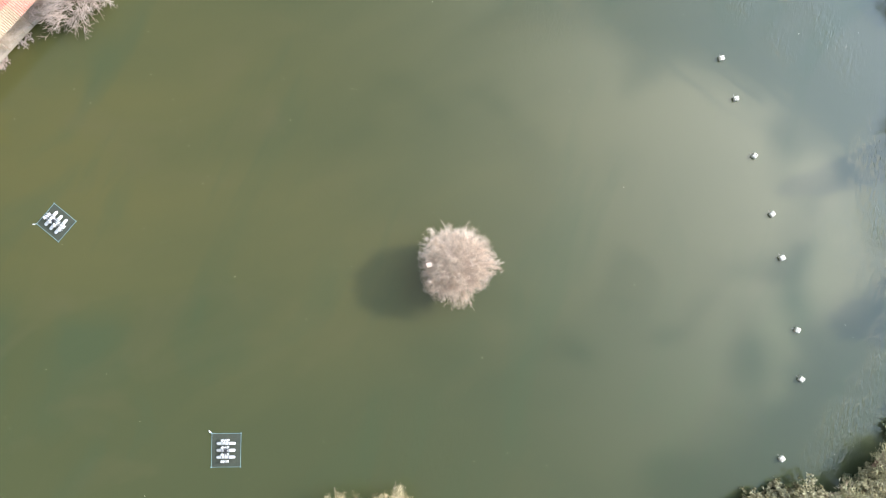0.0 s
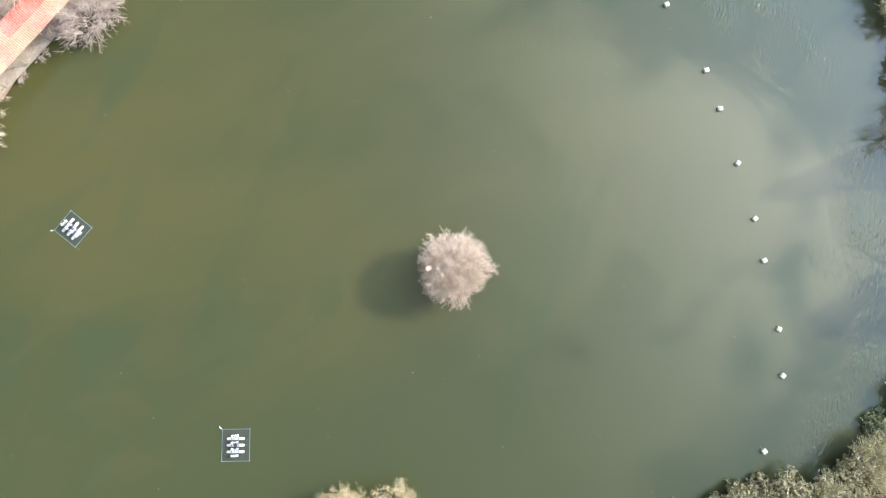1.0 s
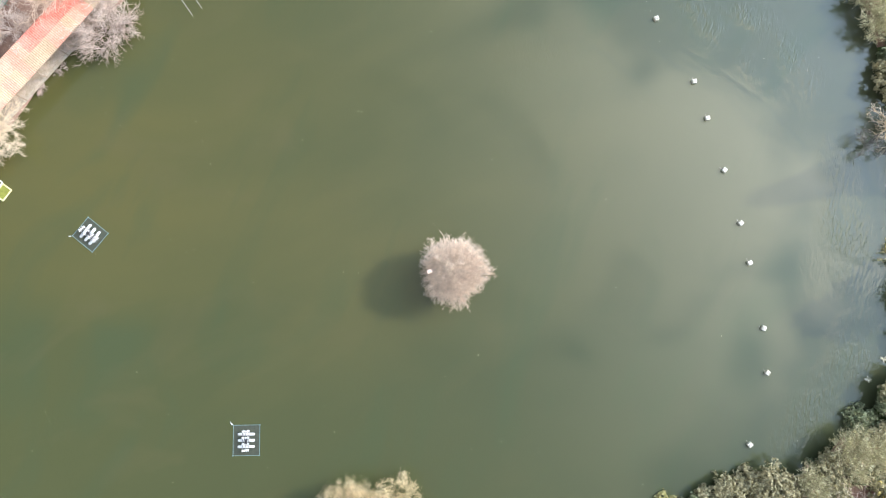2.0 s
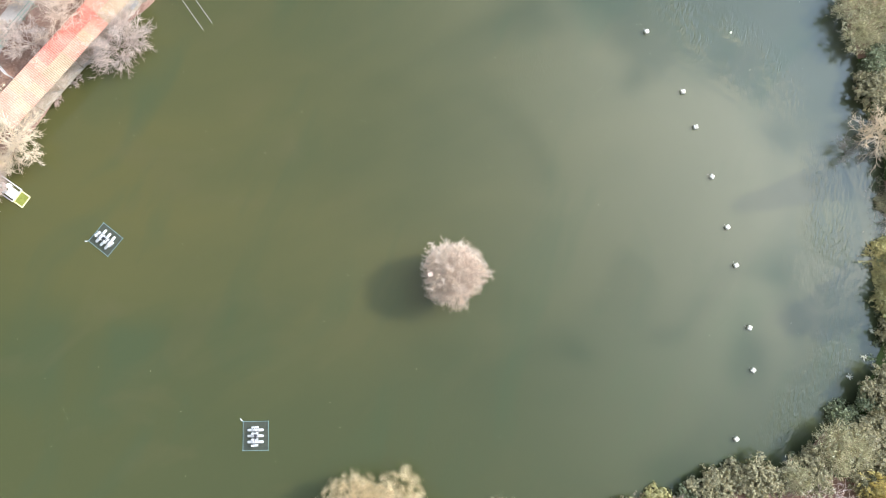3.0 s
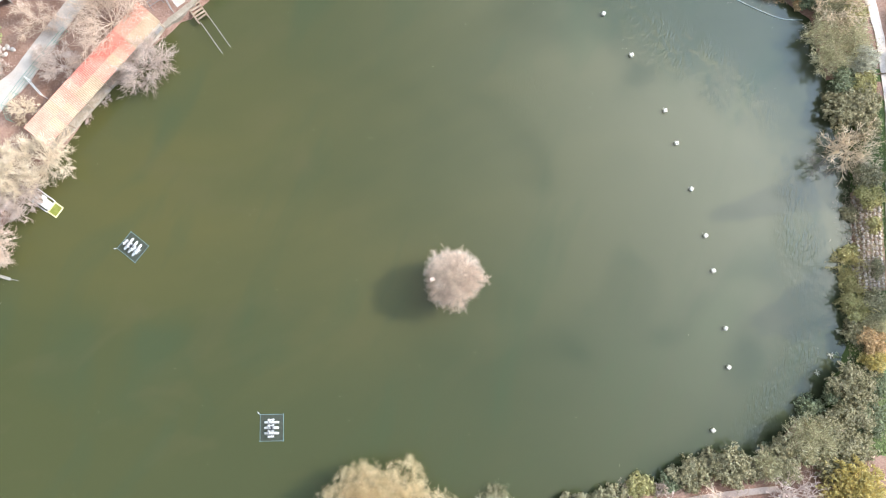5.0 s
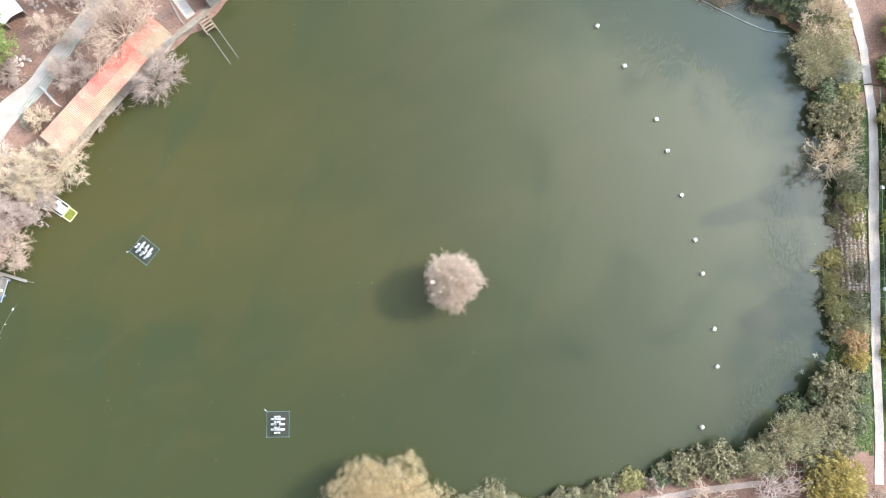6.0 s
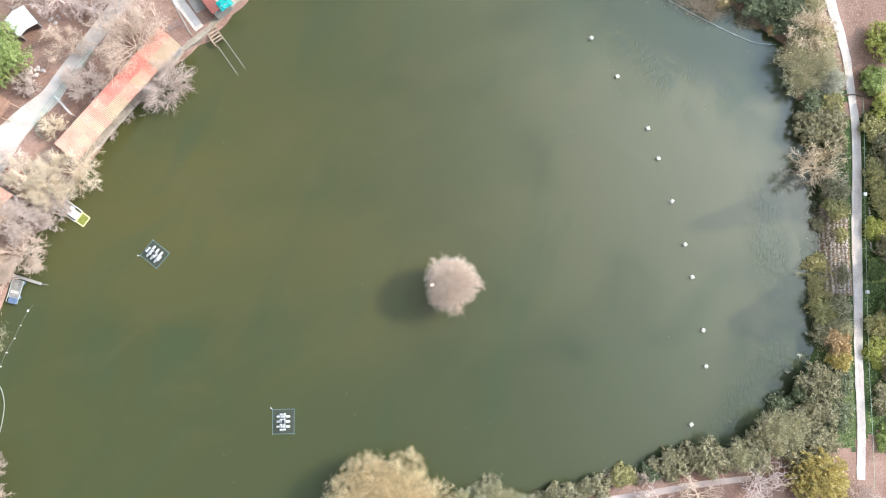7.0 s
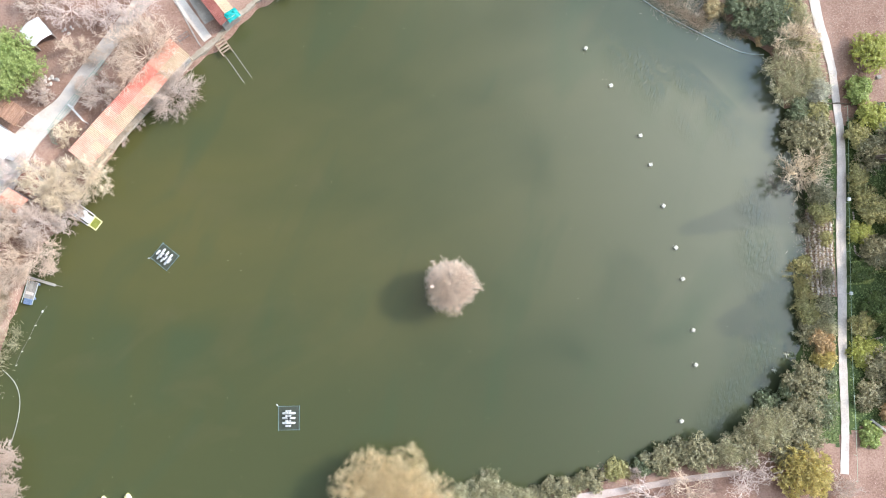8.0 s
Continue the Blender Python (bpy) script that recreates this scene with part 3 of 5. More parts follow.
def bare_tree(x, y, h, r, seed, mat, label, base=None, limbs=14, twigs=5, thin=0.0145, rise=0.5, name="bare_tree", category="tree", lean=(0, 0), trunk_share=0.28, girth=1.0, crook=0.22, forks=(6, 5)):
    """A leafless tree: trunk, limbs, branches and a haze of twigs."""
    rng = np.random.default_rng(seed)
    top = h * trunk_share
    root = thing(name, pose(x, y, (gz(x, y) if base is None else base) - 0.1), label, category)
    way = np.array([[lean[0], lean[1], 1.0]])
    trunk = grow(np.zeros((1, 3)), way / np.linalg.norm(way), np.array([top]), np.array([0.028 * h]), 4, rng, 0.06)
    part("trunk", tubes("trunk", [trunk], 7), BARK_DARK if mat is TWIG_PINK else mat, root)
    w = 2 * np.pi * (np.arange(limbs) + rng.random(limbs) * 0.7) / limbs
    e = rise * (0.35 + rng.random(limbs) * 1.5)
    d = np.stack([np.cos(w), np.sin(w), e], -1)
    d /= np.linalg.norm(d, axis=1)[:, None]
    reach = r * (0.60 + 0.24 * rng.random(limbs))
    st = np.repeat(trunk[0][:, -1], limbs, 0) + np.array([0, 0, -0.25 * top]) * rng.random((limbs, 1))
    l1 = grow(st, d, reach, np.full(limbs, 0.0115 * h * girth), 6, rng, crook, 0.03)
    at, d2, r2 = sprout(*l1, forks[0], rng, 0.50, 0.2)
    l2 = grow(at, d2, r * (0.24 + 0.26 * rng.random(len(at))), np.maximum(r2 * 0.55, thin * 1.7), 4, rng, crook, 0.03)
    at, d3, r3 = sprout(*l2, forks[1], rng, 0.55, 0.2)
    l3 = grow(at, d3, r * (0.13 + 0.17 * rng.random(len(at))), np.maximum(r3 * 0.55, thin * 1.2), 3, rng, crook * 1.1, 0.04)
    at, d4, r4 = sprout(*l3, twigs, rng, 0.60, 0.2)
    l4 = grow(at, d4, r * (0.07 + 0.10 * rng.random(len(at))), np.full(len(at), thin), 2, rng, 0.32, 0.06)
    for i in range(limbs):
        part("limb", tubes("limb", [(l1[0][i:i + 1], l1[1][i:i + 1])], 5), mat, root)
    part("crown", tubes("crown", [l2, l3, l4], 3), mat, root)
    return root


def leafy(x, y, h, rx, ry, seed, mat, label, lobes=14, tufts=22, per=16, leaf=0.17, name="shrub", category="shrub", base=None, tuft=0.28, long=1.6, sprigs=0, open_=0.25, stem=None, wands=False):
    """A leafy plant: stems to uneven lobes, each made of tufts of small leaves."""
    rng = np.random.default_rng(seed)
    root = thing(name, pose(x, y, (gz(x, y) if base is None else base) - 0.05), label, category)
    # lobe centres fill a dome unevenly
    w = 2.4 * np.arange(lobes) + rng.random(lobes)
    q = np.sqrt((np.arange(lobes) + 0.4) / lobes)
    q = np.clip(q + rng.normal(0, 0.07, lobes), 0, 1)
    size = (0.30 + 0.16 * rng.random(lobes)) * min(rx, ry)
    zc = h * (0.30 + 0.48 * np.sqrt(np.clip(1 - 0.85 * q * q, 0, 1)) + rng.normal(0, 0.05, lobes)) - size * 0.35
    c = np.stack([np.cos(w) * q * rx * 0.78, np.sin(w) * q * ry * 0.78, np.maximum(zc, 0.3 * h)], -1)
    lim = grow(np.zeros((lobes, 3)) + rng.normal(0, 0.05, (lobes, 3)) * [1, 1, 0], unit(rng, lobes, 2.5), np.full(lobes, 0.3 * h), np.full(lobes, 0.014 * h + 0.015), 2, rng, 0.1)
    reach = c - lim[0][:, -1]
    ln = np.linalg.norm(reach, axis=1)
    lim2 = grow(lim[0][:, -1], reach / ln[:, None], ln, np.full(lobes, 0.010 * h + 0.012), 3, rng, 0.05, 0)
    for i in range(lobes):
        part("stem", tubes("stem", [(lim[0][i:i + 1], lim[1][i:i + 1]), (lim2[0][i:i + 1], lim2[1][i:i + 1])], 4), stem or BARK_DARK, root)
    n = lobes * tufts
    which = np.repeat(np.arange(lobes), tufts)
    d = unit(rng, n, 0.55)
    rad = size[which] * (1 - open_ * rng.random(n) ** 2) * (0.85 + 0.35 * rng.random(n))
    # a low plant has flattened lobes
    tc = c[which] + d * rad[:, None] * [1, 1, np.clip(h / (1.4 * min(rx, ry)), 0.45, 1.0)]
    tc[:, 2] = np.maximum(tc[:, 2], 0.1)
    k = np.repeat(np.arange(n), per)
    at = tc[k] + rng.normal(0, tuft * 0.55, (len(k), 3)) + d[k] * rng.normal(0, tuft * 0.5, (len(k), 1))
    at[:, 2] = np.maximum(at[:, 2], 0.05)
    nrm = d[k] + rng.normal(0, 0.6, (len(k), 3)) + [0, 0, 0.35]
    nrm /= np.linalg.norm(nrm, axis=1)[:, None]
    part("crown", leaves("crown", at, nrm, leaf, rng, long, d[k] + [0, 0, 0.15] if wands else None), mat, root)
    if sprigs:
        i = rng.integers(0, n, sprigs)
        tw = grow(c[which[i]] + (tc[i] - c[which[i]]) * 0.5, (d[i] + [0, 0, 0.3]) / np.linalg.norm(d[i] + [0, 0, 0.3], axis=1)[:, None], size[which[i]] * 0.9, np.full(sprigs, 0.014), 3, rng, 0.15, 0.05)
        tagged(part("spray", tubes("spray", [tw], 3), stem or BARK_TAN, root), kind="stuff")
    return root


def twig_bush(x, y, size, seed, mat, name, label, n, base=-0.1, stems=40, shoots=9, fat=1.0, category="bush", spray=0.42, lean=(0, 0), uneven=1.0, twig=1.0):
    """A dense round crown of fine twigs on many stems."""
    rng = np.random.default_rng(seed)
    root = thing(name, pose(x, y, base) @ Matrix.Diagonal((size, size, size, 1)), label, category)
    k = np.arange(n) + 0.5
    up = -0.45 + 1.45 * (1 - k / n)
    w = k * 2.39996
    flat = np.sqrt(1 - up * up)
    d = np.stack([np.cos(w) * flat, np.sin(w) * flat, up], -1)
    lobe = 0.96 + uneven * (0.05 * np.sin(3 * w + 0.9) + 0.05 * np.sin(5 * w + 2.0)) + rng.normal(0, 0.03, n)
    notch = 1 - 0.25 * np.exp(-((np.mod(w, 2 * np.pi) - 5.35) / 0.16) ** 2)
    reach = lobe * notch / np.sqrt((flat / 3.75) ** 2 + (up / 2.3) ** 2)
    hub = np.array([lean[0], lean[1], 2.85])
    pick = np.arange(0, n, n // stems)[:stems]
    low = np.stack([d[pick, 0] * 0.35, d[pick, 1] * 0.35, np.zeros(stems)], -1)
    goal = hub + d[pick] * reach[pick][:, None] * 0.6 - low
    far = np.linalg.norm(goal, axis=1)
    l1 = grow(low, goal / far[:, None], far, np.full(stems, 0.07 * fat), 4, rng, 0.04, 0.0)
    st = hub + d * (reach * (0.22 + 0.2 * rng.random(n)))[:, None]
    l2 = grow(st, (d + rng.normal(0, 0.10, d.shape)), reach * 0.46, np.full(n, 0.03 * fat), 3, rng, 0.10, 0.03)
    at, d3, _ = sprout(*l2, 5, rng, spray, 0.3)
    l3 = grow(at, d3, twig * (0.45 + 0.4 * rng.random(len(at))), np.full(len(at), 0.017 * fat), 3, rng, spray * 0.4, 0.03)
    at, d4, _ = sprout(*l3, shoots, rng, spray * 1.5, 0.1)
    l4 = grow(at, d4, twig * (0.18 + 0.28 * rng.random(len(at))), np.full(len(at), 0.0105 * fat), 2, rng, 0.25, 0.03)
    for i in range(stems):
        part("stem", tubes("stem", [(l1[0][i:i + 1], l1[1][i:i + 1])], 5), mat, root)
    part("crown", tubes("crown", [l2, l3, l4], 3), mat, root)
    return root


islet = twig_bush(1.05, 3.55, 1.085, 21, TWIG_PINK, "islet_bush", "dense round leafless bush of pale pinkish twigs standing in the water", 1050, shoots=4, fat=0.85, spray=0.75, twig=0.66)
part("board", Build().box((-2.1, -0.1, 4.35), (0.42, 0.36, 0.08), 15, 0.015), TWIG_BROWN, islet, "pale board caught among the twigs")
twig_bush(-52.2, -16.4, 0.78, 44, TWIG_BROWN, "bank_bush", "rounded brownish-pink leafless bush at the water's edge", 110, shoots=5, fat=1.3)
twig_bush(-51.7, -20.2, 0.72, 45, TWIG_BROWN, "bank_bush", "rounded brownish-pink leafless bush at the water's edge", 110, shoots=5, fat=1.3)

for x, y, size, seed in ((-54.3, 3.4, 0.5, 241), (-55.0, 0.6, 0.46, 242), (-55.2, -2.4, 0.42, 243)):
    twig_bush(x, y, size, seed, BARK_TAN, "bank_shrub", "low tan leafless shrub on the west bank", 60, gz(x, y) - 0.1, 14, 4, 1.8, "shrub", 0.5, (0, 0), 2.5)

# bare trees on the west bank and in the enclosures
for x, y, h, r, seed, mat, text in (
    (-34.0, 28.0, 5.0, 4.2, 31, BARK_PALE, "pale leafless tree overhanging the shed roof and the water"),
    (-37.0, 32.4, 6.0, 5.0, 32, BARK_TAN, "wide pale leafless tree behind the red-roofed shed"),
    (-42.2, 27.8, 4.0, 2.8, 33, BARK_PALE, "small pale leafless tree beside the shed"),
    (-43.9, 17.4, 5.0, 3.9, 34, BARK_STRAW, "straw-coloured leafless tree leaning over the bank"),
    (-46.6, 12.5, 4.5, 2.9, 35, BARK_PALE, "pale leafless tree on the west bank"),
    (-48.3, 16.4, 4.5, 3.3, 36, BARK_STRAW, "straw-coloured leafless tree by the concrete path"),
    (-49.9, 7.7, 5.0, 3.8, 37, BARK_TAN, "tan leafless tree with crowded twigs on the bank"),
    (-52.8, 11.6, 5.0, 3.7, 38, BARK_TAN, "tan leafless tree behind the bank trees"),
    (-38.6, 38.9, 5.0, 3.4, 39, BARK_ROSE, "whitish leafless tree over the concrete path"),
    (-46.4, 38.6, 5.0, 3.2, 40, BARK_ROSE, "whitish leafless tree in the brown enclosure"),
    (-45.4, 33.3, 3.0, 2.8, 41, BARK_TAN, "thin leafless tree in the brown enclosure"),
    (-50.8, 39.6, 5.0, 3.0, 42, BARK_PALE, "leafless tree with a pale trunk in the enclosure"),
    (-50.1, 28.2, 2.5, 1.7, 43, BARK_PALE, "low leafless sapling on bare earth"),
    (-49.0, 11.6, 4.5, 3.2, 46, BARK_PALE, "pale leafless tree with crowded twigs on the bank"),
    (-52.4, 5.6, 4.5, 3.0, 47, BARK_TAN, "tan leafless tree with crowded twigs on the bank"),
    (-46.9, 15.2, 4.0, 3.0, 48, BARK_STRAW, "straw-coloured leafless tree behind the bank"),
    (-54.9, 3.2, 4.5, 2.8, 49, BARK_TAN, "tan leafless tree with crowded twigs on the bank"),
    (-42.2, 37.6, 4.5, 3.0, 50, BARK_ROSE, "whitish leafless tree over the concrete path"),
    (-20.4, 42.0, 2.2, 1.6, 63, TWIG_GREY, "grey leafless shrub on the quay"),
    (-40.33, 22.34, 1.2, 0.9, 64, BARK_PALE, "low grey leafless shrub between shed and water"),
    (-38.57, 24.51, 1.2, 1.2, 68, BARK_PALE, "low grey leafless shrub between shed and water"),
    (-46.42, 22.82, 1.8, 2.0, 65, BARK_STRAW, "straw-coloured leafless shrub behind the shed"),
    (-51.75, 18.08, 4.0, 3.0, 66, BARK_ROSE, "rosy leafless tree over the concrete path"),
    (-44.46, 29.0, 2.0, 1.6, 67, BARK_PALE, "low leafless shrub beside the concrete path"),
):
    sparse = seed in (39, 40, 41, 42, 50, 64, 65, 66, 67, 68)
    bare_tree(x, y, h, r, seed, mat, text, limbs=20 if seed == 31 else 10 if sparse else 14 if r > 3 else 11, twigs=4 if sparse or seed == 31 else 6 if r > 3 else 5, thin=0.0155, girth=0.8,
              forks=(7, 5) if sparse else (8, 6), rise=0.6 if seed == 31 else 0.4, crook=0.15 if seed == 31 else 0.22)

# bare trees of the south and east banks
for x, y, h, r, seed, mat, text in (
    (35.67, -19.21, 3.6, 4.0, 53, BARK_ROSE, "pale leafless tree with crooked limbs behind the kerb walk"),
    (28.91, -20.52, 3.2, 3.4, 54, BARK_TAN, "pale leafless tree behind the kerb walk"),
    (24.17, -21.32, 3.0, 2.8, 55, BARK_ROSE, "pale leafless tree behind the kerb walk"),
    (19.4, -18.9, 3.0, 1.6, 56, BARK_TAN, "low leafless shrub on the south bank"),
    (23.0, -18.9, 2.6, 1.3, 57, BARK_PALE, "low leafless shrub on the south bank"),
    (47.2, -20.6, 3.0, 2.2, 58, BARK_PALE, "grey leafless shrub at the end of the footpath"),
    (41.8, 15.9, 2.2, 2.2, 60, TWIG_GREY, "dark drowned shrub with bare twigs in the shallows"),
):
    crooked = seed in (53, 54, 55)
    bare_tree(x, y, h, r, seed, mat, text, base=0.0 if x < 42 and y > 0 else None, limbs=9, twigs=2 if seed == 60 else 3 if crooked else 4, thin=0.02 if crooked else 0.013, trunk_share=0.15,
              rise=0.4 if crooked else 0.7, girth=1.9 if crooked else 1.0, crook=0.3 if crooked else 0.2, forks=(5, 4) if crooked or seed == 60 else (7, 5))

# twiggy domes of the east bank
for x, y, h, r, seed, mat, text in (
    (45.5, 17.6, 3.2, 3.3, 51, BARK_STRAW, "tan leafless tree spreading over the east bank"),
    (44.7, 34.4, 3.4, 3.3, 52, BARK_STRAW, "tan leafless tree by the footpath"),
    (45.0, 1.0, 2.0, 2.3, 59, BARK_MOSS, "straw-coloured twiggy shrub on the east bank"),
    (44.6, 5.0, 1.8, 2.0, 61, BARK_MOSS, "straw-coloured twiggy shrub on the stony bank"),
):
    kind_of = "tree" if "tree" in text else "shrub"
    bare_tree(x, y, h, r, seed, mat, text, limbs=24, twigs=5, thin=0.023, girth=1.15, rise=0.45, trunk_share=0.1, crook=0.11, forks=(5, 4), name="bare_" + kind_of, category=kind_of)

# leafy shrubs and trees: place, height, reach along x and y, leaf, look
for x, y, h, rx, ry, seed, mat, lobes, text in (
    (-6.3, -20.8, 5.8, 7.2, 5.3, 71, LEAF_STRAW, 60, "large straw-yellow willow crown over the south bank"),
    (-11.0, 47.0, 6.0, 4.2, 3.4, 70, LEAF_STRAW, 36, "straw-yellow willow crown on the north bank"),
    (5.4, -21.2, 3.4, 2.9, 2.6, 72, LEAF_GREY, 18, "pale grey-green shrub at the water's edge"),
    (1.6, -22.2, 2.4, 2.6, 2.0, 73, LEAF_GREY, 12, "grey-green shrub at the water's edge"),
    (9.2, -22.2, 2.2, 2.4, 1.7, 74, LEAF_GREY, 12, "grey-green shrub on the south bank"),
    (13.6, -20.8, 2.2, 2.4, 1.6, 75, LEAF_OLIVE, 14, "olive shrub on the south bank"),
    (17.4, -19.9, 2.0, 2.0, 1.5, 76, LEAF_OLIVE, 12, "olive shrub on the south bank"),
    (20.8, -18.7, 2.2, 1.9, 1.5, 77, LEAF_DULL, 12, "yellow-green shrub on the south bank"),
    (26.0, -17.4, 2.8, 2.4, 1.9, 78, LEAF_OLIVE, 18, "dense olive-green shrub on the south bank"),
    (30.4, -16.5, 3.0, 3.0, 2.1, 79, LEAF_OLIVE, 22, "dense olive-green shrub on the south bank"),
    (33.6, -16.4, 2.6, 1.7, 1.6, 80, LEAF_GREY, 12, "grey-green shrub on the south bank"),
    (38.2, -13.8, 3.4, 3.0, 2.6, 81, LEAF_GREY, 24, "brownish grey-green shrub in the pond's corner"),
    (42.2, -14.6, 3.0, 3.0, 2.4, 82, LEAF_OLIVE, 22, "olive shrub in the pond's corner"),
    (35.6, -16.8, 2.2, 1.8, 1.5, 83, LEAF_OLIVE, 12, "low olive shrub by the kerb walk"),
    (39.2, -10.8, 2.6, 1.9, 1.5, 84, LEAF_DARK, 14, "dark green shrub hanging over the water"),
    (43.2, -8.2, 3.2, 2.8, 2.4, 85, LEAF_OLIVE, 24, "dense olive-green shrub on the east bank"),
    (44.7, -11.4, 2.4, 2.2, 2.0, 86, LEAF_DARK, 16, "dark green shrub beside the footpath"),
    (42.0, -18.6, 4.0, 3.4, 3.0, 87, LEAF_YELLOW, 28, "rounded golden-yellow tree beside the footpath"),
    (45.7, -3.4, 2.3, 1.5, 1.5, 88, LEAF_RUST, 12, "rust-coloured shrub beside the footpath"),
    (45.8, -5.6, 2.2, 1.3, 1.2, 89, LEAF_YELLOW, 10, "yellowish shrub beside the footpath"),
    (44.8, 0.2, 2.6, 1.9, 1.7, 90, LEAF_DULL, 14, "yellow-green shrub on the east bank"),
    (44.6, -2.6, 2.0, 1.4, 1.5, 91, LEAF_OLIVE, 12, "low olive shrub on the east bank"),
    (45.0, 6.0, 1.5, 1.3, 1.2, 92, LEAF_DULL, 10, "low sparse shrub on the stony bank"),
    (46.6, 12.4, 2.2, 1.5, 1.5, 93, LEAF_DULL, 12, "yellow-green shrub beside the footpath"),
    (46.6, 14.6, 2.3, 1.7, 1.6, 94, LEAF_OLIVE, 14, "olive shrub beside the footpath"),
    (44.6, 22.4, 3.2, 2.5, 2.3, 95, LEAF_OLIVE, 22, "dense olive-green shrub on the east bank"),
    (46.9, 23.0, 2.3, 1.7, 2.2, 96, LEAF_OLIVE, 16, "olive shrub beside the footpath"),
    (44.3, 29.8, 2.9, 4.2, 3.9, 97, LEAF_GREY, 42, "large rounded grey-green willow shrub over the water"),
    (46.9, 27.6, 2.3, 1.4, 1.9, 98, LEAF_SILVER, 14, "silvery shrub beside the footpath"),
    (41.8, 38.0, 3.2, 2.7, 2.6, 99, LEAF_DARK, 26, "dark green tree on the reedy corner"),
    (44.6, 40.4, 2.3, 1.7, 2.4, 100, LEAF_OLIVE, 18, "olive shrub beside the footpath"),
    (35.2, 39.2, 2.0, 1.5, 1.3, 101, LEAF_OCHRE, 14, "yellowish-tan shrub standing in the reeds"),
    (-53.5, 31.0, 6.0, 4.2, 4.6, 102, LEAF_FRESH, 36, "bright green leafy tree in the brown enclosure"),
    (54.2, 32.6, 2.2, 2.6, 2.8, 103, LEAF_LIME, 20, "lime-green young tree on bare earth"),
    (52.4, 27.9, 1.5, 1.7, 1.8, 104, LEAF_FRESH, 14, "bright green young tree on bare earth"),
    (53.6, 24.6, 1.9, 2.2, 1.8, 105, LEAF_LIME, 16, "lime-green shrub beyond the wire fence"),
    (53.4, 19.6, 1.9, 2.2, 2.2, 106, LEAF_OLIVE, 22, "olive tree beyond the wire fence"),
    (53.2, 12.6, 1.8, 2.0, 1.9, 107, LEAF_DULL, 22, "dull yellowish tree beyond the wire fence"),
    (53.2, 7.6, 1.8, 2.2, 2.2, 108, LEAF_OLIVE, 22, "olive tree beyond the wire fence"),
    (53.0, 0.8, 1.7, 1.9, 1.9, 109, LEAF_WEED, 22, "dark green tree beyond the wire fence"),
    (52.8, -6.4, 1.6, 1.9, 2.2, 110, LEAF_OLIVE, 18, "olive shrub beyond the wire fence"),
    (58.6, 4.9, 16.6, 3.4, 3.2, 112, LEAF_DARK, 40, "tall dark green tree beyond the wire fence"),
    (58.6, 17.9, 20.4, 1.5, 1.4, 113, LEAF_DARK, 40, "tall slender cypress tree beyond the wire fence"),
    (38.3, 37.4, 1.8, 1.5, 1.2, 201, LEAF_DARK, 12, "dark green shrub at the reedy corner"),
    (37.4, 39.0, 1.8, 1.4, 1.2, 202, LEAF_DARK, 12, "dark green shrub at the reedy corner"),
    (44.3, 38.8, 2.2, 1.7, 1.8, 204, LEAF_DULL, 12, "dull yellowish shrub between tree and footpath"),
    (39.0, 35.6, 0.8, 0.9, 0.6, 205, LEAF_RUST, 8, "rust-brown low shrub at the reedy corner"),
    (41.8, 34.9, 1.4, 1.3, 1.0, 206, LEAF_DARK, 12, "dark green shrub at the reedy corner"),
    (43.2, 34.0, 1.5, 1.2, 1.0, 207, LEAF_OLIVE, 12, "olive shrub at the reedy corner"),
    (40.3, 36.0, 1.2, 1.2, 0.9, 208, LEAF_DARK, 10, "dark green shrub at the reedy corner"),
    (40.8, 35.0, 1.3, 0.9, 0.8, 143, LEAF_RUST, 9, "rust-brown low shrub at the reedy corner"),
    (42.6, 35.2, 2.2, 1.5, 1.3, 144, LEAF_DARK, 12, "dark green shrub at the reedy corner"),
    (39.6, 37.2, 2.0, 1.5, 1.2, 145, LEAF_DARK, 12, "dark green shrub at the reedy corner"),
    (41.6, -9.4, 2.2, 1.5, 1.3, 180, LEAF_DARK, 12, "dark green shrub in the pond's corner"),
    (42.4, -11.0, 2.4, 1.5, 1.4, 181, LEAF_OLIVE, 12, "olive shrub in the pond's corner"),
    (40.6, -12.2, 2.4, 1.6, 1.4, 182, LEAF_OLIVE, 12, "olive shrub in the pond's corner"),
    (35.0, -14.9, 1.4, 1.1, 0.9, 183, LEAF_DARK, 9, "dark low shrub hanging over the water"),
    (44.2, 25.0, 0.7, 0.6, 0.6, 190, LEAF_DARK, 6, "small dark plant at the waterline"),
    (44.9, 20.0, 0.8, 0.7, 0.7, 191, LEAF_DARK, 6, "small dark plant at the waterline"),
    (45.1, 13.0, 0.9, 0.6, 0.8, 192, LEAF_DARK, 6, "small dark plant at the waterline"),
    (45.0, 11.4, 0.7, 0.7, 0.6, 193, LEAF_DARK, 6, "small dark plant at the waterline"),
    (44.8, 8.6, 0.8, 0.6, 0.7, 194, LEAF_DARK, 6, "small dark plant at the waterline"),
    (44.6, 4.6, 0.9, 0.7, 0.8, 195, LEAF_DARK, 6, "small dark plant at the waterline"),
    (44.4, 1.6, 0.7, 0.6, 0.6, 196, LEAF_DARK, 6, "small dark plant at the waterline"),
    (44.1, -0.6, 0.8, 0.7, 0.7, 197, LEAF_DARK, 6, "small dark plant at the waterline"),
    (43.8, -2.2, 0.9, 0.6, 0.8, 198, LEAF_DARK, 6, "small dark plant at the waterline"),
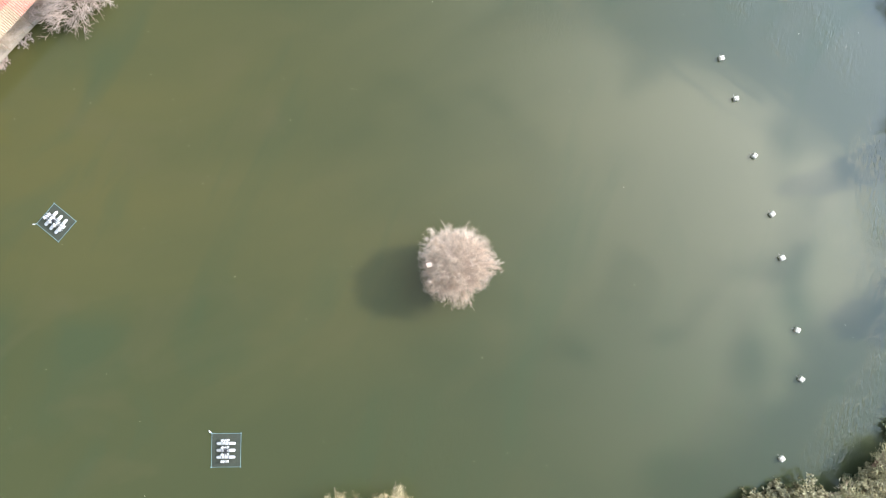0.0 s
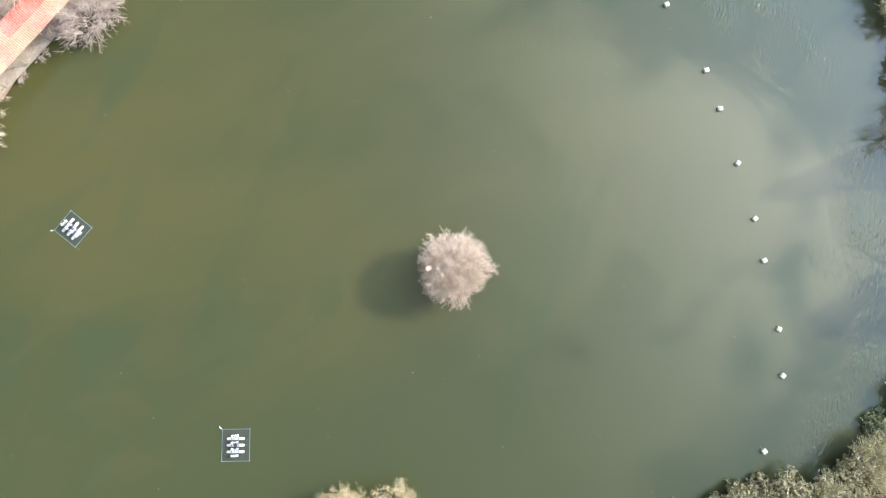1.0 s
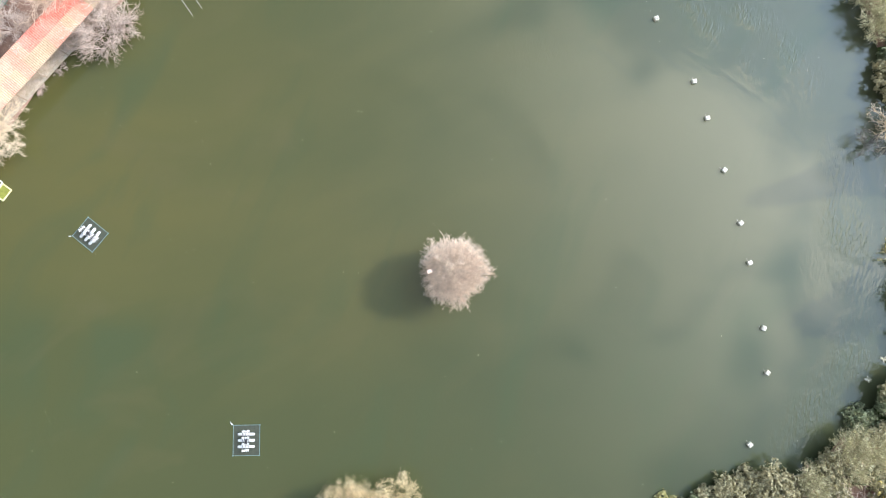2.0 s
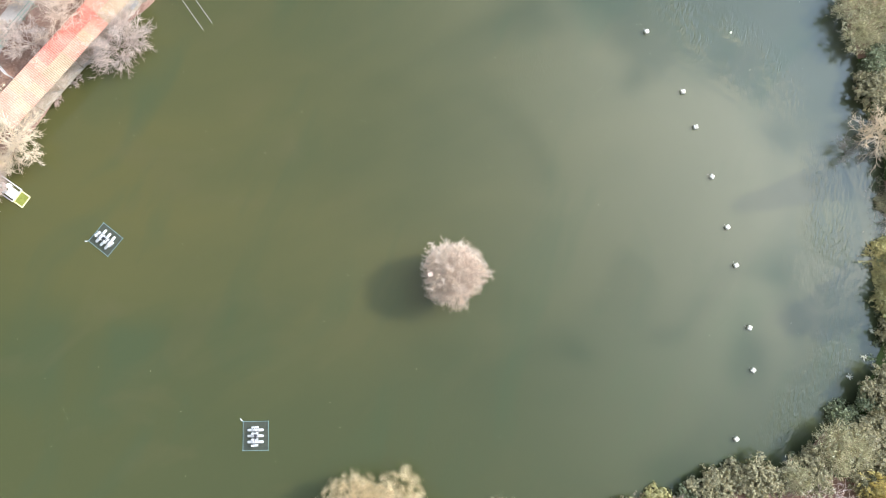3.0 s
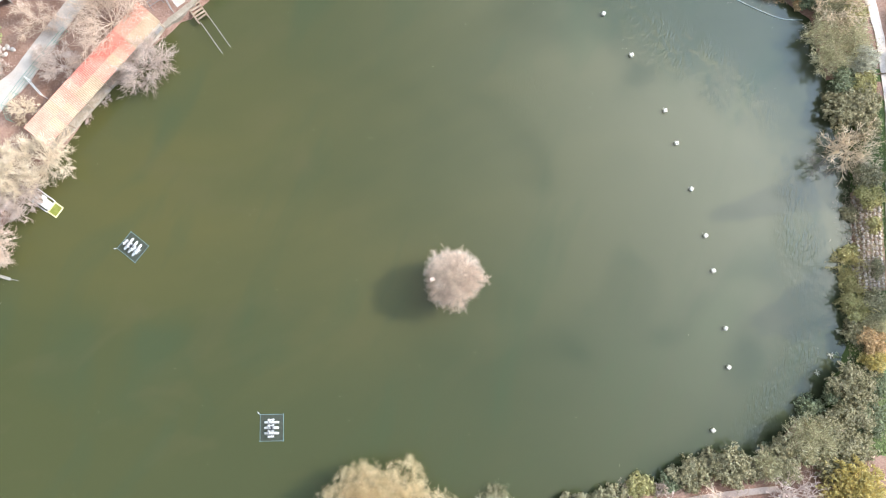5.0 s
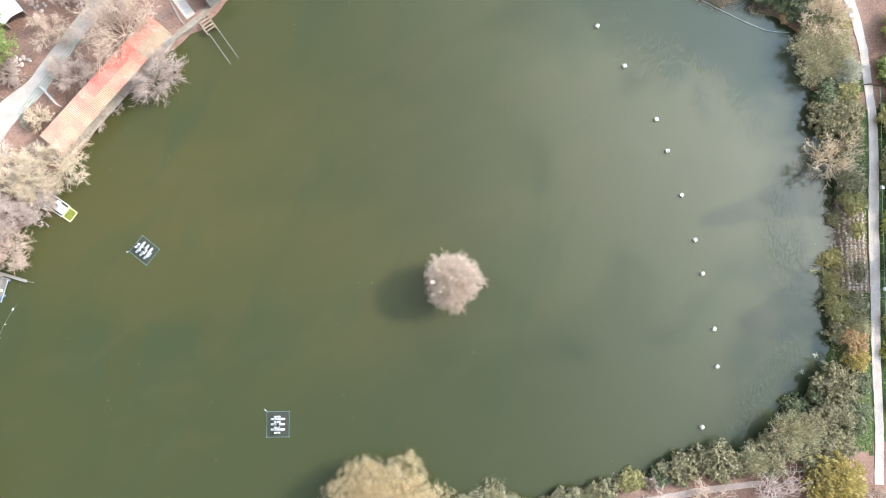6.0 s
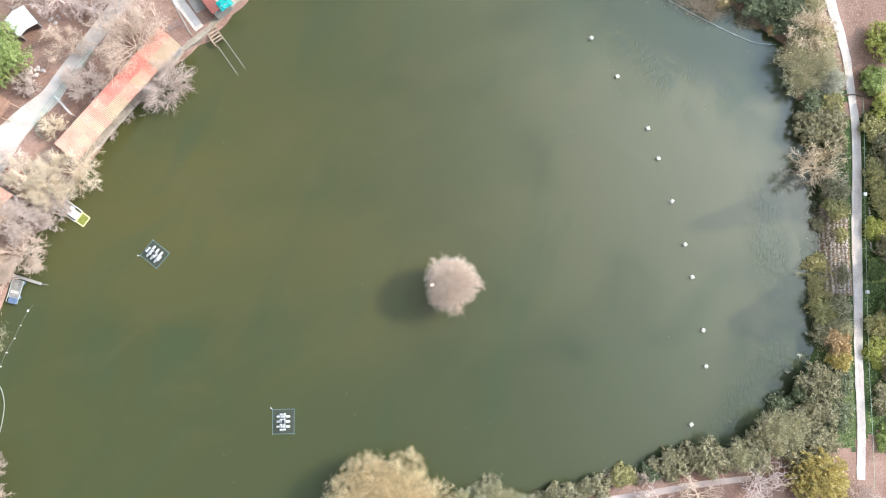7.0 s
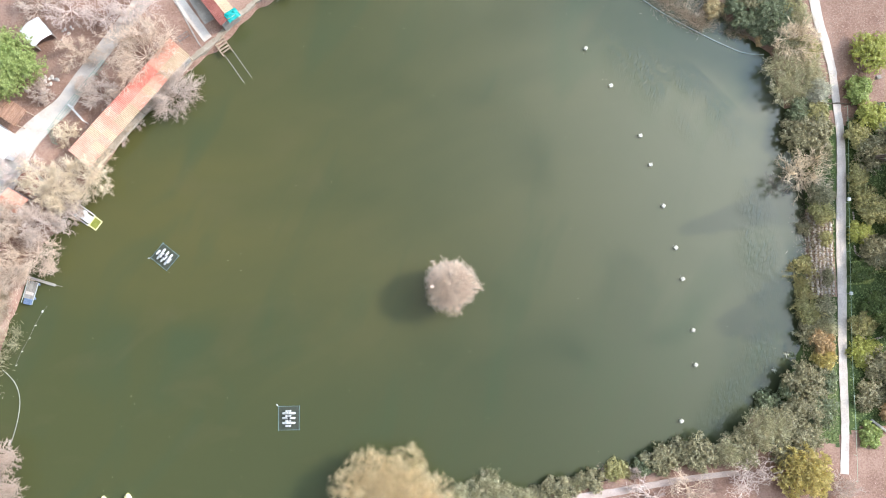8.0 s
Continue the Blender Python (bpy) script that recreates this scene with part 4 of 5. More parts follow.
    (43.5, -3.6, 0.7, 0.7, 0.6, 199, LEAF_DARK, 6, "small dark plant at the waterline"),
    (42.9, -5.2, 0.8, 0.6, 0.7, 200, LEAF_DARK, 6, "small dark plant at the waterline"),
    (46.8, 20.2, 2.2, 1.6, 1.5, 121, LEAF_OLIVE, 12, "olive shrub beside the footpath"),
    (44.9, 25.6, 2.0, 1.7, 1.6, 122, LEAF_DARK, 14, "dark green shrub on the east bank"),
    (47.0, 25.4, 2.0, 1.4, 1.6, 123, LEAF_DULL, 12, "dull yellowish shrub on the east bank"),
    (46.0, 33.4, 2.3, 1.7, 1.7, 124, LEAF_DULL, 14, "dull yellowish shrub by the footpath"),
    (44.4, 33.6, 2.2, 1.8, 1.4, 125, LEAF_OLIVE, 12, "olive shrub by the reedy corner"),
    (45.0, 37.6, 2.3, 1.7, 1.7, 126, LEAF_GREY, 12, "grey-green shrub by the footpath"),
    (39.4, 39.6, 2.2, 1.7, 1.5, 127, LEAF_OLIVE, 12, "olive shrub at the reedy corner"),
    (45.2, 10.6, 1.4, 1.0, 1.2, 128, LEAF_OLIVE, 9, "low weedy shrub on the stony bank"),
    (47.3, 9.2, 0.9, 0.7, 1.0, 129, LEAF_DULL, 9, "low yellowish shrub beside the footpath"),
    (47.2, 4.4, 0.9, 0.7, 1.1, 130, LEAF_OLIVE, 9, "low olive shrub beside the footpath"),
    (44.6, 3.0, 1.5, 1.1, 1.0, 131, LEAF_DULL, 9, "low yellowish shrub on the stony bank"),
    (46.3, 0.6, 2.0, 1.2, 1.5, 132, LEAF_OLIVE, 11, "olive shrub beside the footpath"),
    (46.4, -1.6, 1.8, 1.1, 1.2, 133, LEAF_GREY, 10, "grey-green shrub beside the footpath"),
    (45.4, -8.0, 2.3, 1.6, 1.8, 134, LEAF_DARK, 14, "dark green shrub beside the footpath"),
    (44.0, -11.6, 2.6, 1.7, 1.6, 135, LEAF_OLIVE, 14, "olive shrub in the pond's corner"),
    (40.4, -16.6, 2.4, 1.6, 1.6, 136, LEAF_OLIVE, 12, "olive shrub by the golden tree"),
    (36.0, -14.6, 2.6, 1.9, 1.5, 137, LEAF_OLIVE, 14, "olive shrub hanging over the water"),
    (28.2, -16.4, 2.6, 1.6, 1.5, 138, LEAF_OLIVE, 12, "olive shrub on the south bank"),
    (23.8, -18.2, 1.8, 1.3, 1.1, 139, LEAF_DARK, 10, "dark low shrub on the south bank"),
    (15.6, -20.4, 1.8, 1.5, 1.1, 140, LEAF_GREY, 10, "grey-green shrub on the south bank"),
    (11.4, -21.4, 1.8, 1.5, 1.2, 141, LEAF_OLIVE, 10, "olive shrub on the south bank"),
    (7.2, -22.0, 2.0, 1.6, 1.4, 142, LEAF_GREY, 10, "grey-green shrub at the water's edge"),
    (52.0, 22.0, 1.3, 1.6, 1.9, 150, LEAF_DULL, 14, "dull yellowish shrub beyond the wire fence"),
    (55.6, 21.4, 2.5, 1.9, 2.1, 151, LEAF_OLIVE, 14, "olive shrub beyond the wire fence"),
    (51.7, 17.0, 1.2, 1.3, 1.5, 152, LEAF_DULL, 14, "dull yellowish shrub beyond the wire fence"),
    (56.2, 15.0, 2.7, 1.7, 1.5, 153, LEAF_DULL, 14, "dull yellowish shrub beyond the wire fence"),
    (51.9, 14.9, 1.3, 1.5, 1.6, 154, LEAF_DULL, 14, "dull yellowish shrub beyond the wire fence"),
    (51.6, 9.8, 1.1, 1.6, 1.5, 155, LEAF_LIME, 14, "lime-green shrub beyond the wire fence"),
    (55.4, 10.2, 2.5, 1.4, 1.6, 156, LEAF_WEED, 14, "dark green shrub beyond the wire fence"),
    (55.6, 7.0, 2.6, 1.4, 1.3, 157, LEAF_OLIVE, 14, "olive shrub beyond the wire fence"),
    (51.4, 5.2, 1.1, 1.6, 1.4, 158, LEAF_WEED, 14, "dark green shrub beyond the wire fence"),
    (51.2, -1.2, 1.0, 1.8, 1.7, 159, LEAF_DULL, 14, "dull yellowish shrub beyond the wire fence"),
    (54.6, -1.6, 2.3, 1.9, 1.9, 160, LEAF_WEED, 14, "dark green shrub beyond the wire fence"),
    (51.0, -4.6, 0.9, 1.9, 2.0, 161, LEAF_LIME, 14, "lime-green shrub beyond the wire fence"),
    (54.4, -9.4, 2.3, 1.4, 1.5, 162, LEAF_WEED, 14, "dark green shrub beyond the wire fence"),
    (51.4, -9.8, 1.1, 1.9, 1.9, 163, LEAF_OLIVE, 14, "olive shrub beyond the wire fence"),
    (55.8, 0.6, 2.0, 1.5, 1.4, 164, LEAF_WEED, 14, "dark green shrub beyond the wire fence"),
    (53.6, -12.0, 1.4, 1.7, 1.2, 170, LEAF_RUST, 12, "dry rust-brown shrub on bare earth"),
    (51.0, -14.6, 0.9, 1.2, 1.9, 111, LEAF_FRESH, 14, "bright green shrub on bare earth"),
):
    big, willow = lobes >= 36, mat in (LEAF_STRAW, LEAF_GREY, LEAF_SILVER)
    gold, tall, straw, fresh = mat is LEAF_YELLOW, h > 10, mat is LEAF_STRAW, mat is LEAF_FRESH
    kind_of = "tree" if "tree" in text or "willow crown" in text else "shrub"
    # the bank shrubs stay low
    low = 0.62 if 33 < x < 48.5 and -15 < y and h < 3.5 else 0.8 if y < -13 and h < 4.5 and x > 0 else 1.0
    x, h = x * (1 + (1 - low) * h * 0.6 / 76), h * low
    tufts = 24 if seed == 97 else 120 if straw else 110 if fresh and big else 50 if tall else 40 if big else 28
    per = 24 if straw else 16 if fresh or willow else 14 if gold else 12
    leaf = 0.34 if tall else 0.04 if straw else 0.055 if mat is LEAF_GREY else 0.07 if willow else 0.105 if fresh and big else 0.14
    leafy(x, y, h, rx, ry, seed, mat, text, lobes=lobes, tufts=tufts, per=per, leaf=leaf, tuft=0.26 if straw else 0.30 if willow else 0.17, name=kind_of, category=kind_of,
          sprigs=200 if willow else 40, open_=0.7 if seed == 97 else 0.25, stem=BARK_TAN if seed == 97 else None, long=3.6 if straw else 6.0 if willow else 2.4 if gold else 1.7, wands=willow or gold)


# ---- floating things ----
def paddle_wheel(parent, x):
    """A hub with eight paddles on spokes."""
    wheel = part("paddle_wheel", Build().tube([(x - 0.06, 0, 0.32), (x + 0.06, 0, 0.32)], 0.09, 10), WHITE_PLASTIC, parent)
    for i in range(8):
        b = Build()
        w = 2 * math.pi * i / 8 + x
        c, s = math.cos(w), math.sin(w)
        b.tube([(x, 0.08 * c, 0.32 + 0.08 * s), (x, 0.26 * c, 0.32 + 0.26 * s)], 0.018, 5)
        p, q = Vector((0, c, s)), Vector((0, -s, c))
        o = Vector((x, 0, 0.32)) + p * 0.27
        b.add([o + Vector((sx * 0.085, 0, 0)) + p * sp + q * sq for sx in (-1, 1) for sp in (-0.09, 0.09) for sq in (-0.012, 0.012)],
              [(0, 1, 3, 2), (4, 6, 7, 5), (0, 2, 6, 4), (1, 5, 7, 3), (0, 4, 5, 1), (2, 3, 7, 6)])
        part("paddle", b, WHITE_PLASTIC, wheel)


def aerator(m, hx, hy):
    """A paddle-wheel aerator on three floats inside a square of teal pipe; the axle runs along x."""
    root = thing("pond_aerator", m, "white paddle-wheel aerator on three floats inside a teal pipe square", "aerator", "aerators on the pond")
    for x in (-0.58, 0.0, 0.58):
        part("float", Build().capsule((x, -0.82, 0.07), (x, 0.82, 0.07), 0.135, 12, 0.9).mesh("float", True), WHITE_PLASTIC, root)
    for x in (-0.88, -0.29, 0.29, 0.88):
        paddle_wheel(root, x)
    part("axle", Build().tube([(-1.0, 0, 0.32), (1.0, 0, 0.32)], 0.025, 8), GREY_METAL, root)
    for y in (-0.3, 0.3):
        part("crossbar", Build().box((0, y, 0.22), (1.5, 0.06, 0.05)), GREY_METAL, root)
    part("motor", Build().tube([(-0.05, 0.08, 0.36), (0.28, 0.08, 0.36)], 0.11, 12).box((-0.14, 0.05, 0.34), (0.2, 0.26, 0.22), 0, 0.02), BLACK_RUBBER, root, "dark electric motor and gearbox")
    part("cable", Build().tube([(0.0, 0.1, 0.4), (-0.4, 0.5, 0.12), (-0.9, 0.95, 0.02), (-1.3, 1.25, 0.01)], 0.012, 5), BLACK_RUBBER, root)
    corners = [(-hx, -hy), (hx, -hy), (hx, hy), (-hx, hy)]
    for a, c in zip(corners, corners[1:] + corners[:1]):
        part("frame_pipe", Build().tube([(*a, 0.02), (*c, 0.02)], 0.027, 8), TEAL_PIPE, root, "teal plastic pipe")
    part("net", Build().box((0, 0, 0.006), (2 * hx - 0.05, 2 * hy - 0.05, 0.008)), NET, root, "dark net spread inside the pipe square")
    for a in corners:
        part("elbow", Build().box((*a, 0.03), (0.1, 0.1, 0.1), 0, 0.02), TEAL_PIPE, root)
    part("mooring_rope", Build().tube([(-hx, -hy, 0.04), (-hx - 0.3, -hy - 0.3, 0.0)], 0.02, 5).capsule((-hx - 0.05, -hy - 0.1, 0.05), (-hx - 0.25, -hy - 0.25, 0.05), 0.06, 8), WHITE_PLASTIC, root)
    return root


aerator(pose(-34.6, 7.55, 0, 0, 0, -38.5), 1.3, 1.18)
aerator(pose(-18.82, -12.25, 0, 0, 0, -89.5), 1.42, 1.26)


def buoy():
    root = thing("marker_buoy", pose(25.23, 22.59, 0, 0, 0, 12), "square cream plastic marker buoy on a tether", "buoy", "line of marker buoys")
    cube = part("float", Build().box((0, 0, 0.12), (0.46, 0.42, 0.36), 0, 0.07).mesh("float", True), CREAM_FLOAT, root)
    part("tether_ring", Build().tube([(0.12 * math.cos(i * 0.785), 0.12 * math.sin(i * 0.785), 0.315) for i in range(9)], 0.02, 5, False), GREY_METAL, cube)
    part("tether", Build().tube([(0.0, 0.2, 0.0), (-0.02, 0.6, -0.02), (-0.06, 0.85, -0.12)], 0.015, 5), CREAM_FLOAT, root)
    return root


one = buoy()
for i, (x, y) in enumerate([(26.38, 18.81), (27.82, 13.55), (29.16, 8.27), (29.84, 4.36), (30.86, -1.97), (30.99, -6.2), (28.96, -12.92), (21.69, 29.15), (18.63, 34.1)]):
    copy_thing(one, pose(x, y, 0, 0, 0, 15 + 37 * i % 50))


def boom(line, radius, label, skin=BOOM_SKIN):
    """A floating hose with clamps."""
    root = thing("floating_boom", pose(*line[0], 0), label, "boom")
    pts = np.array(line, float) - np.array(line[0])
    at = np.concatenate([[0], np.cumsum(np.hypot(*np.diff(pts, axis=0).T))])
    s = np.linspace(0, at[-1], int(at[-1] / 0.5))
    x, y = np.interp(s, at, pts[:, 0]), np.interp(s, at, pts[:, 1])
    for _ in range(3):
        x[1:-1], y[1:-1] = (x[:-2] + x[1:-1] + x[2:]) / 3, (y[:-2] + y[1:-1] + y[2:]) / 3
    part("hose", Build().tube([(a, c, 0.04) for a, c in zip(x, y)], radius, 8).mesh("hose", True), skin, root)
    for i in range(4, len(x) - 2, 7):
        part("clamp", Build().tube([(x[i], y[i], 0.04), (x[i] + (x[i + 1] - x[i]) * 0.3, y[i] + (y[i + 1] - y[i]) * 0.3, 0.04)], radius * 1.3, 8), skin, root)
    return root


boom([(24.0, 42.6), (26.3, 40.6), (28.5, 39.0), (32.0, 36.9), (35.4, 35.0), (38.8, 33.4), (40.0, 33.2), (41.6, 33.2)], 0.05, "pale floating boom closing off the reedy corner")
boom([(-54.0, -6.2), (-53.3, -6.7), (-52.1, -7.9), (-51.5, -10.0), (-51.8, -12.7), (-52.4, -15.0)], 0.055, "grey-blue floating hose along the west bank", BOOM_GREY)


def float_line():
    root = thing("float_line", pose(-51.0, 1.5, 0), "slack rope with small white floats near the bank", "rope")
    pts = [(2.1, 0.05, 0.02), (1.5, -0.77, 0.02), (0.67, -2.36, 0.02), (0.05, -3.9, 0.02), (-0.82, -5.56, 0.02), (-1.4, -7.2, 0.02)]
    part("rope", Build().tube(pts, 0.016, 5), TWIG_GREY, root)
    for i, (x, y, z) in enumerate(pts[1:]):
        part("small_float", Build().capsule((x, y, 0.03), (x + (0.25 if i else 0.12), y + (0.05 if i else 0.3), 0.03), 0.045 if i else 0.1, 8), CREAM_FLOAT if i else WHITE_PLASTIC, root)


float_line()


# ---- sheds and jetties ----
def corrugated(name, w, l, pitch=0.26, amp=0.035, thick=0.012):
    """A corrugated sheet: ridges run along y; w along x, l along y."""
    n = int(round(w / pitch * 6))
    xs = np.linspace(0, w, n + 1)
    z = amp * np.sin(xs / pitch * 2 * np.pi)
    rows = [(x, y, zz + dz) for dz in (thick, 0) for y in (0, l) for x, zz in zip(xs, z)]
    k = n + 1
    f = [(i, i + 1, k + i + 1, k + i) for i in range(n)] + [(2 * k + i, 3 * k + i, 3 * k + i + 1, 2 * k + i + 1) for i in range(n)]
    f += [(i, 2 * k + i, 2 * k + i + 1, i + 1) for i in range(n)] + [(k + i, k + i + 1, 3 * k + i + 1, 3 * k + i) for i in range(n)]
    f += [(0, k, 3 * k, 2 * k), (n, 2 * k + n, 3 * k + n, k + n)]
    return Build().add(rows, f).mesh(name)


def long_shed():
    # local x runs along the shed, y across it away from the water
    a, b = Vector((-43.05, 18.35)), Vector((-31.25, 32.45))
    ln, turn = (b - a).length, math.degrees(math.atan2(b.y - a.y, b.x - a.x))
    base = 0.75
    root = thing("open_shed", pose(a.x, a.y, base, 0, 0, turn), "long open bank shed with patched red and tan corrugated roof", "shed")
    n = int(ln / 1.04) + 1
    step = ln / n
    sheets = {m: corrugated("roof_sheet", step * 1.03, 1.62, step / 5, 0.03) for m in (ROOF_RED, ROOF_ORANGE, ROOF_TAN)}
    for m, me in sheets.items():
        me.materials.append(m)
    for i in range(n):
        for row in range(2):
            far = row == 1
            mat = ROOF_TAN if not far else (ROOF_RED if 6 < i < 14 else ROOF_ORANGE)
            if not far and i in (0, 1, 3, 5, 9, 10, 12, 13):
                mat = ROOF_ORANGE
            if far and i == 3:
                mat = ROOF_TAN
            ob = part("roof_sheet", sheets[mat], mat, root)
            ob.matrix_basis = pose(i * step, row * 1.52, 1.85 + row * 0.241 + row * 0.02 + 0.003 * (i % 2), 9.0, 0, 0)
    for y, z in ((0.15, 1.8), (1.55, 2.03), (3.0, 2.24)):
        part("purlin", Build().box((ln / 2, y, z - 0.07), (ln - 0.1, 0.08, 0.1)), WOOD, root)
        for i in range(7):
            part("post", Build().box((0.2 + i * (ln - 0.4) / 6, y, (z - 0.12) / 2), (0.1, 0.1, z - 0.12)), WOOD, root)
    part("back_wall", Build().box((ln / 2, 3.1, 1.05), (ln, 0.08, 2.1)), WOOD_GREY, root)
    part("floor_slab", Build().box((ln / 2, 1.7, -0.2), (ln, 2.7, 0.46)), BANK_STONE, root)


long_shed()


def roofed_hut(x, y, z, w, l, h, turn, mat, label, name="hut", pitch=0.6, walls=WOOD_GREY, corr=True):
    """A small building with a low gable roof; the ridge runs along its y."""
    root = thing(name, pose(x, y, z, 0, 0, turn), label, "hut")
    slope = math.degrees(math.atan2(pitch, w / 2))
    side = math.hypot(pitch, w / 2) + 0.15
    if corr:
        me = corrugated("roof", l + 0.2, side, 0.3, 0.02)
    else:
        me = Build().box(((l + 0.2) / 2, side / 2, 0.02), (l + 0.2, side, 0.05), 0, 0.01).mesh("roof")
    me.materials.append(mat)
    for s in (0, 180):
        ob = part("roof", me, mat, root)
        ob.matrix_basis = pose(0, 0, 0, 0, 0, 90 + s) @ pose(-(l + 0.2) / 2, -w / 2 - 0.13, h - 0.05, slope, 0, 0)
    part("wall", Build().box((-w / 2 + 0.05, 0, h / 2 - 0.1), (0.06, l - 0.1, h)), walls, root)
    part("wall", Build().box((w / 2 - 0.05, 0, h / 2 - 0.1), (0.06, l - 0.1, h)), walls, root)
    part("wall", Build().box((0, l / 2 - 0.06, h / 2 - 0.1), (w - 0.1, 0.06, h)), walls, root)
    return root


roofed_hut(-50.6, 35.6, 1.0, 2.6, 2.7, 1.5, 40, WHITE_ROOF, "small open-fronted hut with a white gable roof", pitch=0.3, walls=WOOD_GREY, corr=False)
roofed_hut(-54.46, 21.93, 0.9, 4.4, 3.0, 2.0, -33, WHITE_ROOF, "white-roofed hut beside the concrete path", pitch=0.4, walls=WHITE_ROOF, corr=False)
roofed_hut(-52.0, 14.2, 0.9, 2.0, 2.8, 1.9, 60, ROOF_ORANGE, "small hut with a faded orange roof under bare trees", pitch=0.3)
roofed_hut(-50.3, 16.6, 0.9, 1.8, 2.4, 1.6, 40, ROOF_MAROON, "low dull-red roofed coop under bare trees", pitch=0.25, name="coop")


def pergola():
    root = thing("pergola", pose(-53.0, 25.4, 0.95, 0, 0, -33), "brown timber slat pergola beside the white hut", "pergola")
    for i in range(15):
        part("slat", Build().box((-1.75 + i * 0.25, 0, 2.1), (0.2, 2.4, 0.05)), BROWN_BOARD, root)
    for y in (-1.0, 1.0):
        part("beam", Build().box((0, y, 2.02), (3.6, 0.1, 0.1)), WOOD, root)
        for x in (-1.6, 1.6):
            part("post", Build().box((x, y, 1.0), (0.1, 0.1, 2.0)), WOOD, root)


pergola()


def boathouse():
    root = thing("boathouse", pose(-28.15, 39.2, 0.85, 0, 0, -52), "maroon and tan roofed hut with a teal tarpaulin at its end", "hut")
    # local x runs down to the water
    for i in range(6):
        for row, mat in ((0, ROOF_TAN), (1, ROOF_MAROON)):
            me = corrugated("roof_sheet", 1.05, 1.3, 0.26, 0.025)
            ob = part("roof_sheet", me, mat, root)
            ob.matrix_basis = pose(-3.4 + i * 1.03, 0, 2.05, 10, 0, 0) if row == 0 else pose(-3.4 + i * 1.03 + 1.05, 0, 2.05, 12, 0, 180)
            if row == 0:
                ob.matrix_basis = pose(-3.4 + i * 1.03, 1.28, 1.86, 0, 0, 0) @ pose(1.05, 0, 0, 8, 0, 180)
            else:
                ob.matrix_basis = pose(-3.4 + i * 1.03, -1.28, 1.86, 8, 0, 0)
    for y in (-1.1, 1.1):
        part("wall", Build().box((-0.4, y, 0.85), (6.0, 0.07, 2.0)), WOOD_GREY, root)
    part("wall", Build().box((2.6, 0, 0.85), (0.07, 2.2, 1.95)), WOOD_GREY, root)
    rng = np.random.default_rng(5)
    g = [(2.0 + 1.1 * u, -0.2 + 1.7 * v, 2.2 - 0.18 * abs(v * 1.7 - 0.5) - 0.9 * max(0, u - 0.55) + rng.normal(0, 0.05)) for v in np.linspace(0, 1, 9) for u in np.linspace(0, 1, 9)]
    f = [(9 * j + i, 9 * j + i + 1, 9 * j + i + 10, 9 * j + i + 9) for j in range(8) for i in range(8)]
    me = Build().add(g, f).mesh("tarpaulin")
    ob = part("tarpaulin", me, TARP_TEAL, root, "crumpled teal tarpaulin")
    mod = ob.modifiers.new("thickness", "SOLIDIFY")
    mod.thickness = 0.02


boathouse()


def jetty():
    root = thing("jetty", pose(-28.65, 35.57, 0.35, 0, 0, -55), "weathered timber jetty stepping down into the pond", "jetty")
    for y in (-0.66, 0.66):
        part("beam", Build().box((1.05, y, 0.1), (2.6, 0.16, 0.18), 0, 0.02), WOOD, root)
        part("post", Build().tube([(2.2, y, -1.6), (2.2, y, 0.3)], 0.08, 8), WOOD, root)
        part("post", Build().tube([(0.2, y, -0.8), (0.2, y, 0.5)], 0.08, 8), WOOD, root)
    for i in range(5):
        part("plank", Build().box((0.35 + i * 0.42, 0, 0.22), (0.2, 1.42, 0.05), (-1) ** i * 1.5), WOOD, root)
    part("crossbeam", Build().box((0.0, 0, 0.28), (0.18, 2.1, 0.14)), WOOD, root)
    for y, l in ((-0.46, 6.9), (0.70, 6.8)):
        part("rail_pole", Build().tube([(2.35, y, 0.12), (4.5, y * 1.01, 0.08), (l, y * 1.02, 0.03)], 0.032, 6), WOOD_GREY, root)


jetty()


def raft_with_tray():
    root = thing("feeding_raft", pose(-44.25, 12.4, 0, 0, 0, -35), "white pipe raft with boxes and a yellow-rimmed weedy tray", "raft")
    for y in (-0.75, 0.75):
        part("float_pipe", Build().tube([(-2.2, y, 0.06), (0.4, y, 0.06)], 0.06, 8), WHITE_PLASTIC, root)
    for x in (-2.2, 0.4):
        part("float_pipe", Build().tube([(x, -0.75, 0.06), (x, 0.75, 0.06)], 0.06, 8), WHITE_PLASTIC, root)
    for x, y, w, l, h in ((-0.9, -0.3, 0.5, 0.4, 0.35), (-0.8, 0.4, 0.45, 0.45, 0.3), (-1.4, 0.1, 0.4, 0.5, 0.3), (-0.1, 0.0, 0.9, 0.9, 0.35), (-1.5, -0.45, 0.35, 0.3, 0.3)):
        part("box", Build().box((x, y, 0.1 + h / 2), (w, l, h), 0, 0.03), WHITE_PLASTIC, root)
    for a, c in (((0.5, -0.65), (1.6, -0.65)), ((1.6, -0.65), (1.6, 0.65)), ((1.6, 0.65), (0.5, 0.65)), ((0.5, 0.65), (0.5, -0.65))):
        part("tray_rim", Build().tube([(*a, 0.08), (*c, 0.08)], 0.07, 8), YELLOW_PAINT, root, "yellow tray rim")
    part("tray_bed", Build().box((1.05, 0, 0.03), (1.1, 1.3, 0.06)), POND_WEED, root, "green pond weed")


raft_with_tray()


